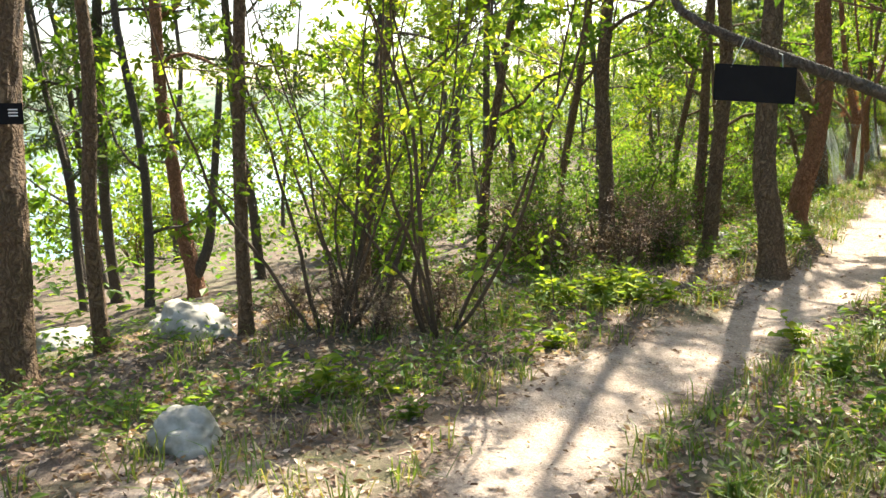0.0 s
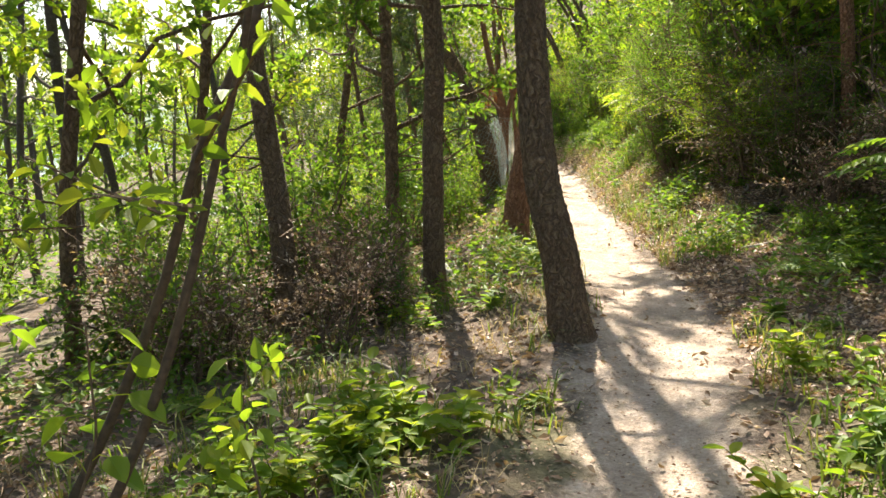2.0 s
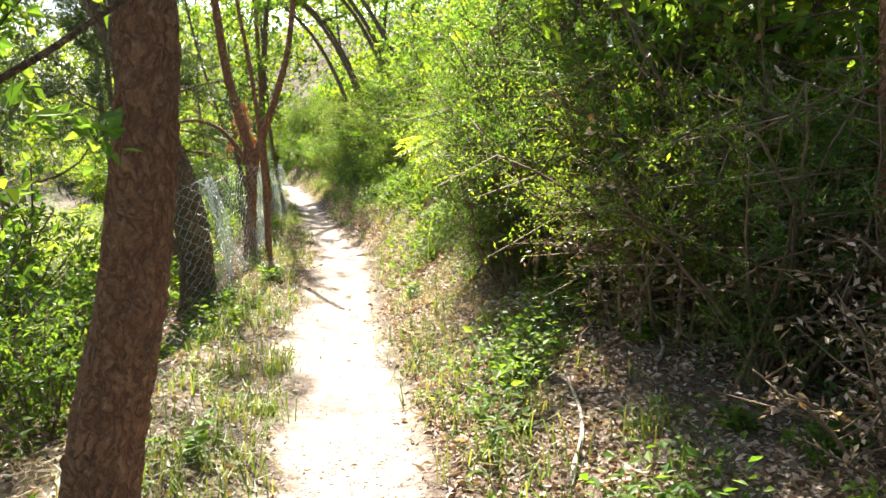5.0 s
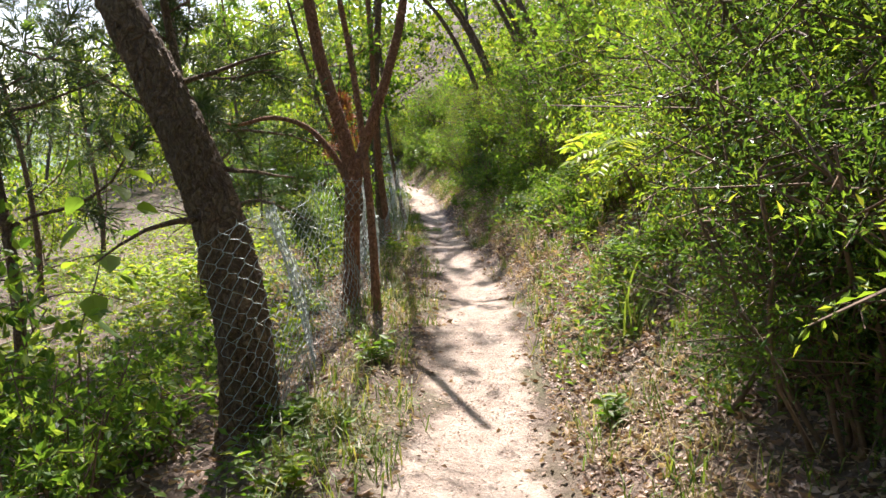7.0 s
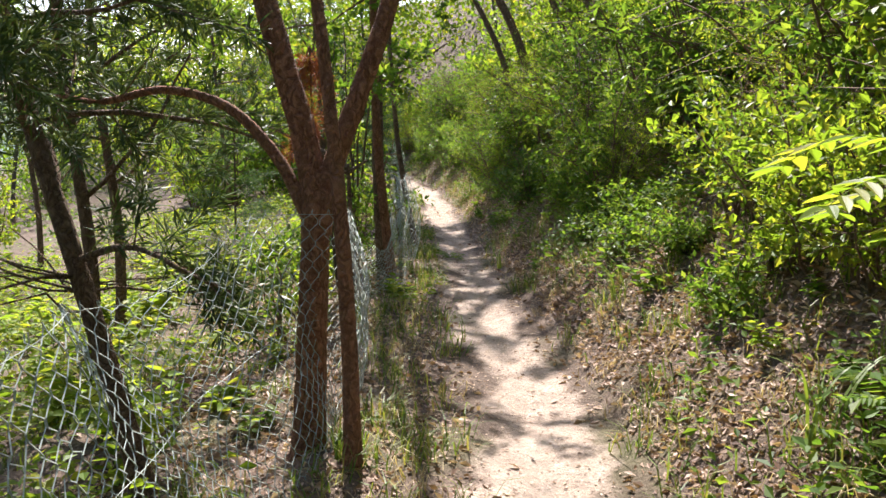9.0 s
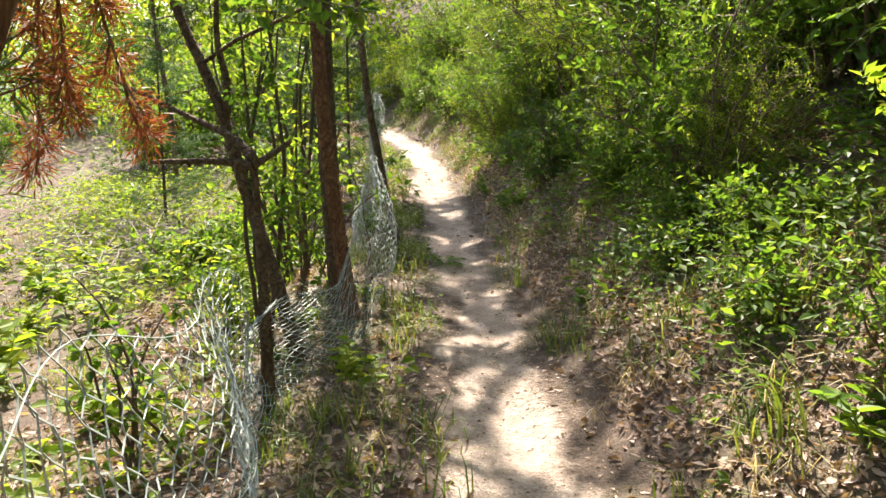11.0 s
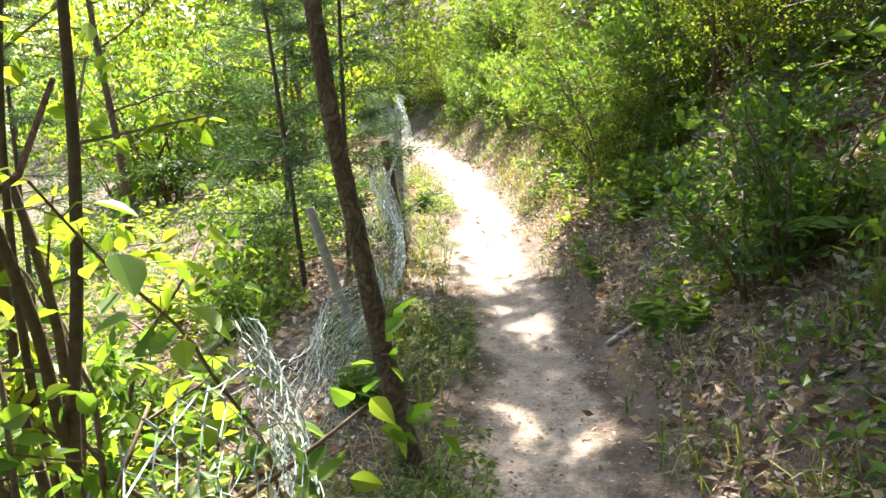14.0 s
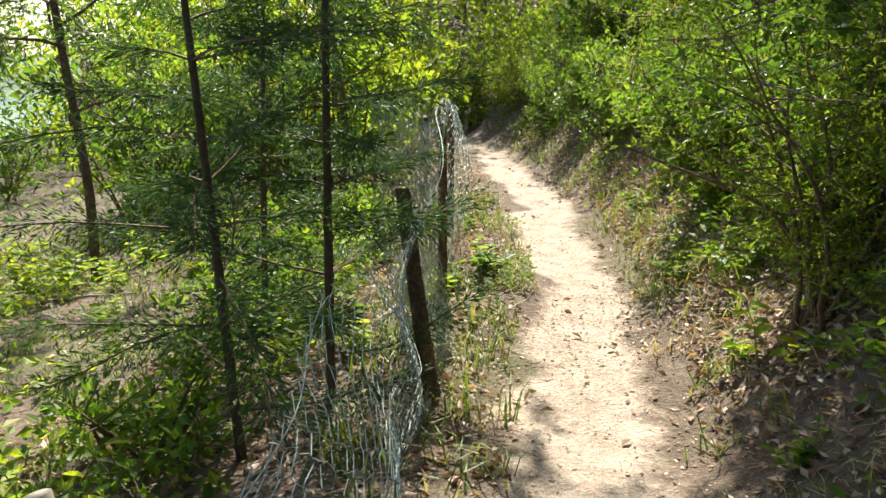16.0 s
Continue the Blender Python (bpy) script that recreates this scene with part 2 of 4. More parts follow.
def leaves(C, D, size, wide, rng, flat=0.6, fold=0.12):
    """Folded leaves: at C, pointing along D, of the given lengths; flat: how far they lie level."""
    n = len(C)
    D = unit(D)
    N = unit(rng.normal(size=(n, 3)) * (1 - flat) + np.array([0, 0, 1.0]) * flat)
    S = unit(np.cross(D, N))
    N = np.cross(S, D)
    L = np.broadcast_to(np.asarray(size, float), (n,))[:, None]
    w = L * wide * 0.5
    rim = [(0.10, 0.5), (0.32, 1.0), (0.58, 0.88), (0.82, 0.48)]
    left = [C + D * L * t - S * w * q + N * L * fold * (q - 1.4 * t * t) for t, q in rim]
    right = [C + D * L * t + S * w * q + N * L * fold * (q - 1.4 * t * t) for t, q in rim]
    V = np.stack([C, *left, C + D * L - N * L * fold * 1.6, *right], 1).reshape(-1, 3)
    b = np.arange(n)[:, None] * 10
    F = np.concatenate([b + [0, 6, 7, 8, 9, 5], b + [0, 5, 4, 3, 2, 1]], 0)
    return V, F.tolist()


def mid_leaves(C, D, size, wide, rng, flat=0.5, fold=0.1):
    """Six-cornered folded leaves, for bushes close to the trail."""
    n = len(C)
    D = unit(D)
    N = unit(rng.normal(size=(n, 3)) * (1 - flat) + np.array([0, 0, 1.0]) * flat)
    S = unit(np.cross(D, N))
    N = np.cross(S, D)
    L = np.broadcast_to(np.asarray(size, float), (n,))[:, None]
    w = L * wide * 0.5
    m1, m2 = C + D * L * 0.28 + N * L * fold, C + D * L * 0.68 + N * L * fold * 0.6
    V = np.stack([C, m1 - S * w, m2 - S * w * 0.8, C + D * L - N * L * 0.08, m2 + S * w * 0.8, m1 + S * w], 1).reshape(-1, 3)
    b = np.arange(n)[:, None] * 6
    return V, np.concatenate([b + [0, 5, 4, 3], b + [0, 3, 2, 1]], 0).tolist()


def small_leaves(C, D, size, wide, rng, flat=0.5):
    """Two-triangle folded leaves, for what is small in view."""
    n = len(C)
    D = unit(D)
    N = unit(rng.normal(size=(n, 3)) * (1 - flat) + np.array([0, 0, 1.0]) * flat)
    S = unit(np.cross(D, N))
    N = np.cross(S, D)
    L = np.broadcast_to(np.asarray(size, float), (n,))[:, None]
    mid = C + D * L * 0.45 + N * L * 0.1
    V = np.stack([C, mid + S * L * wide * 0.5, C + D * L, mid - S * L * wide * 0.5], 1).reshape(-1, 3)
    b = np.arange(n)[:, None] * 4
    return V, np.concatenate([b + [0, 1, 2], b + [0, 2, 3]], 0).tolist()


def blades(C, h, lean, wide, rng):
    """Curved grass blades that rise from C."""
    n = len(C)
    a = rng.uniform(0, 2 * np.pi, n)
    O = np.stack([np.cos(a), np.sin(a), 0 * a], 1)
    S = np.stack([-np.sin(a), np.cos(a), 0 * a], 1)
    h, lean = np.broadcast_to(h, (n,))[:, None], np.broadcast_to(lean, (n,))[:, None]
    Z = np.array([0, 0, 1.0])
    m = C + Z * h * 0.6 + O * h * lean * 0.35
    V = np.stack([C - S * wide / 2, C + S * wide / 2, m + S * wide * 0.4, m - S * wide * 0.4, C + Z * h * (1 - 0.35 * lean) + O * h * lean], 1).reshape(-1, 3)
    b = np.arange(n)[:, None] * 5
    return V, (b + [0, 1, 2, 3]).tolist() + (b + [3, 2, 4]).tolist()


def grow(start, heading, length, rng, n=6, wander=0.25, rise=0.0):
    """A wandering twig."""
    P, d = [np.asarray(start, float)], unit(np.asarray(heading, float))
    for _ in range(n):
        d = unit(d + rng.normal(size=3) * wander + np.array([0, 0, rise]))
        P.append(P[-1] + d * length / n)
    return np.array(P)

# ---- ground, water, far hills ----
def axis_steps(lo, hi, fine_lo, fine_hi, step):
    """Grid lines: fine within a stretch, ever wider beyond it."""
    mid = np.arange(fine_lo, fine_hi + 1e-6, step)
    out_hi, out_lo, s = [fine_hi], [fine_lo], step
    while out_hi[-1] < hi or out_lo[-1] > lo:
        s *= 1.25
        out_hi.append(out_hi[-1] + s)
        out_lo.append(out_lo[-1] - s)
    return np.unique(np.round(np.concatenate([out_lo, mid, out_hi]), 4))


gx, gy = axis_steps(-600, 600, -5.5, 4.5, 0.07), axis_steps(-600, 600, -6.5, 24, 0.08)
X, Y = np.meshgrid(gx, gy, indexing="ij")
Z = land(X, Y)
far = np.maximum(np.hypot(X + 0.5, Y - 8) - 45, 0)
Z = np.where(far > 0, np.clip(Z - 0.02 * far, -9.0, 22.0), Z)
nx, ny = len(gx), len(gy)
idx = np.arange(nx * ny).reshape(nx, ny)
quads = np.stack([idx[:-1, :-1], idx[1:, :-1], idx[1:, 1:], idx[:-1, 1:]], -1).reshape(-1, 4)
ground = new("ground", make_mesh("ground", np.stack([X, Y, Z], -1).reshape(-1, 3), quads, GROUND, True))
tagged(ground, "bare trodden trail through brown leaf litter and soil", "ground", kind="structure")
D_ = X - trail(Y)
half = np.interp(Y, [-8, -3, 2, 6, 9, 14, 20, 30], [0.5, 0.40, 0.37, 0.36, 0.31, 0.20, 0.26, 0.26])
wander = 0.10 * np.sin(Y * 2.1) + 0.06 * np.sin(Y * 5.3 + X) + 0.05 * np.sin(Y * 9.7 - X * 4)
wear = np.clip(1.0 - ss(0.35, 1.5, np.abs(D_ + wander * 0.6) / (half * (0.95 + wander))), 0, 1)
wear = np.maximum(wear, 0.75 * np.exp(-(((X + 0.2) / 1.1) ** 2 + ((Y + 4.2) / 0.45) ** 2)))
layer = ground.data.color_attributes.new("trodden", "FLOAT_COLOR", "POINT")
layer.data.foreach_set("color", np.repeat(wear.reshape(-1, 1), 4, 1).ravel().astype(np.float32))

water = new("water", make_mesh("water", [(-500, -300, -6), (-32, -300, -6), (-32, 400, -6), (-500, 400, -6)], [(0, 1, 2, 3)], WATER))
tagged(water, "pale lake water beyond the trees", "lake", kind="structure")


def hills(name, cx, cy, ang0, ang1, dist, low, high, seed):
    n = 90
    a = np.radians(np.linspace(ang0, ang1, n))
    k = np.arange(n)
    top = low + (high - low) * (0.5 + 0.28 * np.sin(k * 0.13 + seed) + 0.15 * np.sin(k * 0.41 + seed * 2) + 0.05 * np.sin(k * 1.7))
    V = []
    for f, h in ((1.0, 0.0), (1.1, 0.45), (1.22, 0.8), (1.4, 1.0), (1.7, 0.7)):
        V.append(np.stack([cx - np.sin(a) * dist * f, cy + np.cos(a) * dist * f, -8 + (top + 8) * h + np.sin(k * 3.1 + f * 9) * 0.8 * h], 1))
    V = np.concatenate(V)
    F = [(r * n + j, r * n + j + 1, (r + 1) * n + j + 1, (r + 1) * n + j) for r in range(4) for j in range(n - 1)]
    tagged(part(name, (V, F), HILL, smooth=True), "far wooded hillside across the lake", "hill", kind="structure")


hills("backdrop", 0, 5, -20, 150, 260, 4, 17, 1.0)

# ---- plants: one function a kind ----
UP = np.array([0, 0, 1.0])


def leafy_twigs(starts, heads, rng, length, per, size, wide, flat=0.5, droop=0.0, big=False, bare=0.6):
    """Twigs with leaves set along them; returns wood and foliage."""
    wood, C, D = [], [], []
    for s, h in zip(starts, heads):
        P = grow(s, h, length * rng.uniform(0.6, 1.2), rng, 3, 0.28, droop)
        if rng.uniform() < bare:
            wood.append(tube(P[::3] if len(P) == 4 else P, np.linspace(0.005, 0.002, 2), 3, cap=False))
        t = rng.uniform(0.15, 1.0, per) * (len(P) - 1)
        i = np.minimum(t.astype(int), len(P) - 2)
        base = P[i] + (P[i + 1] - P[i]) * (t - i)[:, None]
        along = unit(P[i + 1] - P[i])
        out = unit(along * 0.6 + rng.normal(size=(per, 3)) * 0.8)
        C.append(base + out * rng.uniform(0, 0.04, (per, 1)))
        D.append(out)
    C, D = np.concatenate(C), np.concatenate(D)
    L = size * rng.uniform(0.55, 1.3, len(C))
    return join(*wood), (leaves if big == 2 else mid_leaves if big else small_leaves)(C, D, L, wide, rng, flat)


def bush(seed, radius, height, stems, twigs, per, size, leaf, label, wide=0.5, big=False, bare=0.6):
    """A shrub at the origin: stems that fan out, twigs and leaves."""
    rng = np.random.default_rng(seed)
    ob = thing("bush", (0, 0, 0), label, "bush")
    wood, starts, heads = [], [], []
    for _ in range(stems):
        a, tilt = rng.uniform(0, 2 * np.pi), rng.uniform(0.1, 0.9) * radius / height
        P = grow((rng.normal() * 0.08, rng.normal() * 0.08, -0.1), (math.cos(a) * tilt, math.sin(a) * tilt, 1), height * rng.uniform(0.6, 1.0) + 0.1, rng, 7, 0.16)
        wood.append(tube(P, np.linspace(0.014, 0.004, len(P)), 4))
        for _ in range(twigs):
            t = rng.uniform(0.12, 1.0) ** 0.8 * (len(P) - 1)
            i = min(int(t), len(P) - 2)
            starts.append(P[i] + (P[i + 1] - P[i]) * (t - i))
            b = rng.uniform(0, 2 * np.pi)
            heads.append((math.cos(b), math.sin(b), rng.uniform(-0.25, 0.7)))
    w, f = leafy_twigs(starts, heads, rng, 0.42 * radius + 0.1, per, size, wide, 0.55, 0.0, big, bare)
    part("wood", join(*wood, w), TWIG, ob, smooth=True, kind="stuff")
    part("foliage", f, leaf, ob, kind="stuff")
    return ob


def tree(at, shape, height, r0, bark, leaf, seed, label, first=2.4, limbs=9, reach=1.6, twigs=6, per=40, size=0.08, wide=0.5, needles=False,
         sides=14, rough=0.05, rings=60, name="tree", dead=0, top_r=0.35):
    """A tree whose trunk starts at `at` and passes the points of `shape` (offsets from the base), then goes on up to its height."""
    rng = np.random.default_rng(seed)
    x, y = at
    z = float(land(x, y)) - 0.06
    ob = thing(name, (x, y, z), label, "tree")
    pts = [np.zeros(3)] + [np.asarray(p, float) for p in shape]
    d = unit(pts[-1] - pts[-2])
    while pts[-1][2] < height:
        d = unit(d * 0.8 + UP * 0.35 + rng.normal(size=3) * 0.06)
        pts.append(pts[-1] + d * max(0.8, (height - pts[-1][2]) / 3))
    P = spline(pts, rings)
    k = np.linspace(0, 1, rings)
    rad = r0 * (1 - (1 - top_r) * k) * (1 + 0.45 * np.exp(-P[:, 2] / 0.10))
    part("trunk", tube(P, rad, sides, rough, seed), bark, ob, smooth=sides < 20)
    wood, starts, heads = [], [], []
    for i in range(limbs):
        zz = first + (height - first) * (i + rng.uniform(0.1, 0.9)) / limbs
        j = int(np.argmin(np.abs(P[:, 2] - zz)))
        a = i * 2.4 + rng.uniform(-0.5, 0.5)
        L = reach * (1.05 - 0.5 * (zz - first) / max(height - first, 0.1)) * rng.uniform(0.75, 1.2)
        B = grow(P[j], (math.cos(a), math.sin(a), 0.35), L, rng, 6, 0.2, 0.03)
        part("limb", tube(B, np.linspace(rad[j] * 0.42, 0.006, len(B)), 6), bark, ob, smooth=True)
        for _ in range(twigs):
            t = rng.uniform(0.25, 1.0) * (len(B) - 1)
            q = min(int(t), len(B) - 2)
            starts.append(B[q] + (B[q + 1] - B[q]) * (t - q))
            heads.append(unit(B[q + 1] - B[q]) + rng.normal(size=3) * 0.7)
    for i in range(dead):
        zz = rng.uniform(0.8, first)
        j = int(np.argmin(np.abs(P[:, 2] - zz)))
        a = rng.uniform(0, 2 * np.pi)
        B = grow(P[j], (math.cos(a), math.sin(a), 0.1), rng.uniform(0.3, 0.8), rng, 5, 0.2)
        part("dead_branch", tube(B, np.linspace(rad[j] * 0.16, 0.003, len(B)), 5), bark, ob, smooth=True)
    if starts:
        if needles:
            w, f = leafy_twigs(starts, heads, rng, 0.45, per, size, 0.05, 0.1)
        else:
            w, f = leafy_twigs(starts, heads, rng, 0.5, per, size, wide)
        part("wood", w, TWIG, ob, kind="stuff")
        part("crown", f, leaf, ob, kind="stuff")
    return ob


def conifer(at, height, seed, label, lean=(0, 0), first=0.25, reach=0.9):
    """A young conifer with level, feathery boughs."""
    rng = np.random.default_rng(seed)
    x, y = at
    ob = thing("young_conifer", (x, y, float(land(x, y)) - 0.04), label, "tree")
    P = spline([(0, 0, 0), (lean[0] * 0.4, lean[1] * 0.4, height * 0.4), (lean[0] * 0.8, lean[1] * 0.8, height * 0.75), (lean[0], lean[1], height)], 24)
    part("trunk", tube(P, np.linspace(0.02, 0.005, 24), 8, 0.05, seed), SHRUB_BARK, ob, smooth=True)
    C, D, wood = [], [], []
    n = int(height * 17)
    for i in range(n):
        k = first + (1 - first) * (i + rng.uniform(0, 1)) / n
        s = P[min(int(k * 23), 23)]
        a = i * 2.4 + rng.normal() * 0.3
        L = reach * (1.08 - k) ** 0.8 * rng.uniform(0.6, 1.1) + 0.08
        B = grow(s, (math.cos(a), math.sin(a), 0.18), L, rng, 6, 0.10, -0.02)
        wood.append(tube(B, np.linspace(0.006, 0.002, 7), 3, cap=False))
        m = int(800 * L) + 60
        t = rng.uniform(0.15, 1, m) * 6
        q = np.minimum(t.astype(int), 5)
        base = B[q] + (B[q + 1] - B[q]) * (t - q)[:, None]
        ax = unit(B[q + 1] - B[q])
        side = unit(np.cross(ax, UP)) * rng.choice([-1, 1], (m, 1))
        out = unit(ax * 0.6 + side * 0.7 - UP * 0.15 + rng.normal(size=(m, 3)) * 0.45)
        ext = rng.uniform(0, 0.16, (m, 1)) * L
        C.append(base + out * ext)
        D.append(out)
    C, D = np.concatenate(C), np.concatenate(D)
    part("wood", join(*wood), TWIG, ob, kind="stuff")
    part("foliage", small_leaves(C, D, 0.034 * rng.uniform(0.6, 1.4, len(C)), 0.16, rng, 0.3), CONIFER, ob, kind="stuff")
    return ob


def weed(seed, height, stems, size, leaf, label, wide=0.55):
    """A low leafy herb at the origin."""
    rng = np.random.default_rng(seed)
    ob = thing("weed", (0, 0, 0), label, "plant")
    wood, C, D = [], [], []
    for _ in range(stems):
        a, r = rng.uniform(0, 2 * np.pi), rng.uniform(0, 0.10)
        P = grow((r * math.cos(a), r * math.sin(a), -0.03), (math.cos(a) * 0.5, math.sin(a) * 0.5, 1), height * rng.uniform(0.5, 1.1), rng, 5, 0.15)
        wood.append(tube(P, np.linspace(0.003, 0.0015, 6), 3, cap=False))
        m = 9
        t = np.linspace(0.3, 1, m) * 5
        q = np.minimum(t.astype(int), 4)
        b = np.arange(m) * 2.4 + a
        C.append(P[q] + (P[q + 1] - P[q]) * (t - q)[:, None])
        D.append(np.stack([np.cos(b), np.sin(b), rng.uniform(0.0, 0.6, m)], 1))
    C, D = np.concatenate(C), np.concatenate(D)
    part("stalk", join(*wood), GRASS, ob, kind="stuff")
    part("foliage", leaves(C, D, size * rng.uniform(0.6, 1.2, len(C)), wide, rng, 0.8), leaf, ob, kind="stuff", smooth=True)
    return ob


def fern(seed, size, leaf, label):
    """A fern: arching fronds with rows of leaflets."""
    rng = np.random.default_rng(seed)
    ob = thing("fern", (0, 0, 0), label, "fern")
    for i in range(7):
        a = i * 2.4 + rng.normal() * 0.2
        o, s = np.array([math.cos(a), math.sin(a), 0]), np.array([-math.sin(a), math.cos(a), 0])
        k = np.linspace(0, 1, 16)[:, None]
        L = size * rng.uniform(0.7, 1.15)
        P = o * L * k + UP * L * (0.75 * k - 0.62 * k**2)
        C, D, S = [], [], []
        for sgn in (-1, 1):
            C.append(P[2:])
            D.append(s * sgn + o * 0.35 - UP * 0.1 + rng.normal(size=(14, 3)) * 0.06)
            S.append(L * 0.26 * np.sin(np.pi * (0.12 + 0.86 * k[2:, 0])) + 0.006)
        f = leaves(np.concatenate(C), np.concatenate(D), np.concatenate(S), 0.3, rng, 0.95, 0.05)
        part("frond", join(f, tube(P, np.linspace(0.003, 0.001, 16), 3, cap=False)), leaf, ob)
    return ob


def pinnate(at, height, lean, seed, size, label, i_sun=False):
    """A shoot that carries long leaves of paired leaflets at its top."""
    rng = np.random.default_rng(seed)
    x, y = at
    ob = thing("shoot", (x, y, float(land(x, y)) - 0.03), label, "plant")
    P = spline([(0, 0, 0), (lean[0] * 0.3, lean[1] * 0.3, height * 0.55), (lean[0], lean[1], height)], 14)
    part("stem", tube(P, np.linspace(0.008, 0.004, 14), 5), TWIG, ob, smooth=True)
    for i in range(9):
        a = i * 2.4 + rng.normal() * 0.2
        o, s = np.array([math.cos(a), math.sin(a), 0]), np.array([-math.sin(a), math.cos(a), 0])
        k = np.linspace(0, 1, 10)[:, None]
        L = size * rng.uniform(0.7, 1.1)
        R = P[13 - i // 2] + o * L * k + UP * L * (0.45 * k - 0.6 * k**2)
        C = np.concatenate([R[1:], R[1:], R[-1:]])
        D = np.concatenate([s + o * 0.5 - UP * 0.25 + rng.normal(size=(9, 3)) * 0.08, -s + o * 0.5 - UP * 0.25 + rng.normal(size=(9, 3)) * 0.08, o[None] - UP * 0.3])
        part("leaf", join(leaves(C, D, L * 0.30 * rng.uniform(0.85, 1.1, 19), 0.36, rng, 0.92, 0.06), tube(R, np.linspace(0.003, 0.001, 10), 3, cap=False)), LEAF_SUN if i_sun else LEAF, ob)
    return ob


def tall_grass(at, n, height, seed, label):
    rng = np.random.default_rng(seed)
    x, y = at
    ob = thing("tall_grass", (x, y, float(land(x, y)) - 0.01), label, "grass")
    for _ in range(n):
        a = rng.uniform(0, 2 * np.pi)
        o, s = np.array([math.cos(a), math.sin(a), 0]), np.array([-math.sin(a), math.cos(a), 0])
        k = np.linspace(0, 1, 9)[:, None]
        h = height * rng.uniform(0.6, 1.1)
        R = o * h * 0.6 * k**1.8 + UP * h * (1.15 * k - 0.55 * k**2.6) + rng.normal(size=3) * [0.03, 0.03, 0]
        w = 0.006 * (1 - k**2)
        V = np.concatenate([R - s * w, R + s * w])
        part("blade", (V, [(i, i + 1, i + 10, i + 9) for i in range(8)]), GRASS, ob)
    return ob


def place(proto, x, y, rng, lo=0.8, hi=1.2, sink=0.0):
    s = rng.uniform(lo, hi)
    m = pose(x, y, float(land(x, y)) - sink, rng.normal() * 4, rng.normal() * 4, rng.uniform(0, 360)) @ Matrix.Scale(s, 4)
    return copy_thing(proto, m)


def drop(ob):
    """Takes the pattern away once its copies stand."""
    for o in (*ob.children_recursive, ob):
        bpy.data.objects.remove(o)


# ---- the trees that stand by the trail ----
PINE = "pine trunk with plated brown bark beside the trail"
tree((0.25, 0.85), [(-0.06, 0.06, 0.45), (-0.15, 0.12, 0.85), (-0.19, 0.2, 1.25), (-0.22, 0.28, 1.95)], 7.5, 0.105, BARK, NEEDLE, 11, "leaning pine with plated brown bark at the trail's edge", 4.0, 9, 1.7, 7, 60, 0.13, needles=True, sides=48, rough=0.06, rings=190)
tree((-0.32, 3.62), [(0.06, 0.05, 0.45), (0.14, 0.10, 0.92), (0.18, 0.16, 1.6), (0.11, 0.2, 2.1)], 8, 0.11, BARK_RED, NEEDLE, 12, "pine with deeply cracked red-brown bark", 4.2, 9, 1.8, 7, 60, 0.13, needles=True, sides=48, rough=0.08, rings=190)
tree((-1.0, 7.62), [(-0.02, 0.03, 0.55), (-0.12, 0.08, 1.0), (-0.26, 0.12, 1.38), (-0.42, 0.15, 1.74), (-0.60, 0.18, 2.1), (-1.0, 0.3, 3.0)], 7.5, 0.135, BARK, NEEDLE, 13, "thick leaning pine wrapped in wire mesh", 3.6, 9, 1.8, 7, 60, 0.13, needles=True, sides=48, rough=0.08, rings=190, dead=3)
tree((-1.75, 10.05), [(-0.2, 0.1, 0.55), (-0.38, 0.15, 1.1), (-0.56, 0.2, 1.65), (-0.7, 0.25, 2.2)], 5, 0.05, BARK, NEEDLE, 33, "leaning dark conifer trunk with bare drooping twigs", 1.0, 22, 1.15, 10, 130, 0.085, needles=True, sides=14, rough=0.05, rings=70, dead=12)
fork = tree((-1.09, 10.16), [(0.02, 0.02, 0.6), (0.03, 0.05, 1.05), (-0.02, 0.1, 1.35), (-0.14, 0.13, 1.75), (-0.25, 0.16, 2.2)], 6.5, 0.066, BARK_RED, NEEDLE, 14, "forked red-barked pine beside the wire fence", 3.6, 6, 1.2, 6, 50, 0.13, needles=True, sides=32, rough=0.05, rings=120, dead=2)
part("limb", tube(spline([(0.05, 0.05, 0.98), (0.10, 0.08, 1.25), (0.20, 0.14, 1.55), (0.31, 0.2, 1.9), (0.42, 0.3, 2.4), (0.5, 0.5, 3.4)], 40), np.linspace(0.048, 0.028, 40), 20, 0.05, 3), BARK_RED, fork, smooth=True)
part("limb", tube(spline([(0.0, 0.04, 1.05), (-0.12, 0.05, 1.28), (-0.32, 0.05, 1.48), (-0.58, 0.03, 1.55), (-0.85, 0.0, 1.5), (-1.2, 0.05, 1.55), (-1.6, 0.0, 1.5)], 36), np.linspace(0.03, 0.004, 36), 12, 0.05, 4), BARK_RED, fork, smooth=True)
tree((-0.84, 9.92), [(-0.01, 0.0, 0.5), (-0.04, 0.01, 1.0), (-0.09, 0.03, 1.5), (-0.16, 0.05, 2.0)], 4.2, 0.034, BARK_RED, NEEDLE, 15, "slender red-brown trunk beside a forked pine", 2.6, 3, 0.6, 5, 30, 0.12, needles=True, sides=20, rough=0.05, rings=90)
tree((-1.40, 13.70), [(-0.06, 0.02, 0.45), (-0.12, 0.04, 1.0), (-0.16, 0.08, 1.6), (-0.18, 0.12, 2.2)], 6.5, 0.042, BARK_RED, LEAF, 16, "straight reddish trunk by the wire fence", 3.6, 4, 1.0, 5, 22, 0.085, sides=30, rough=0.09, rings=150, dead=3)
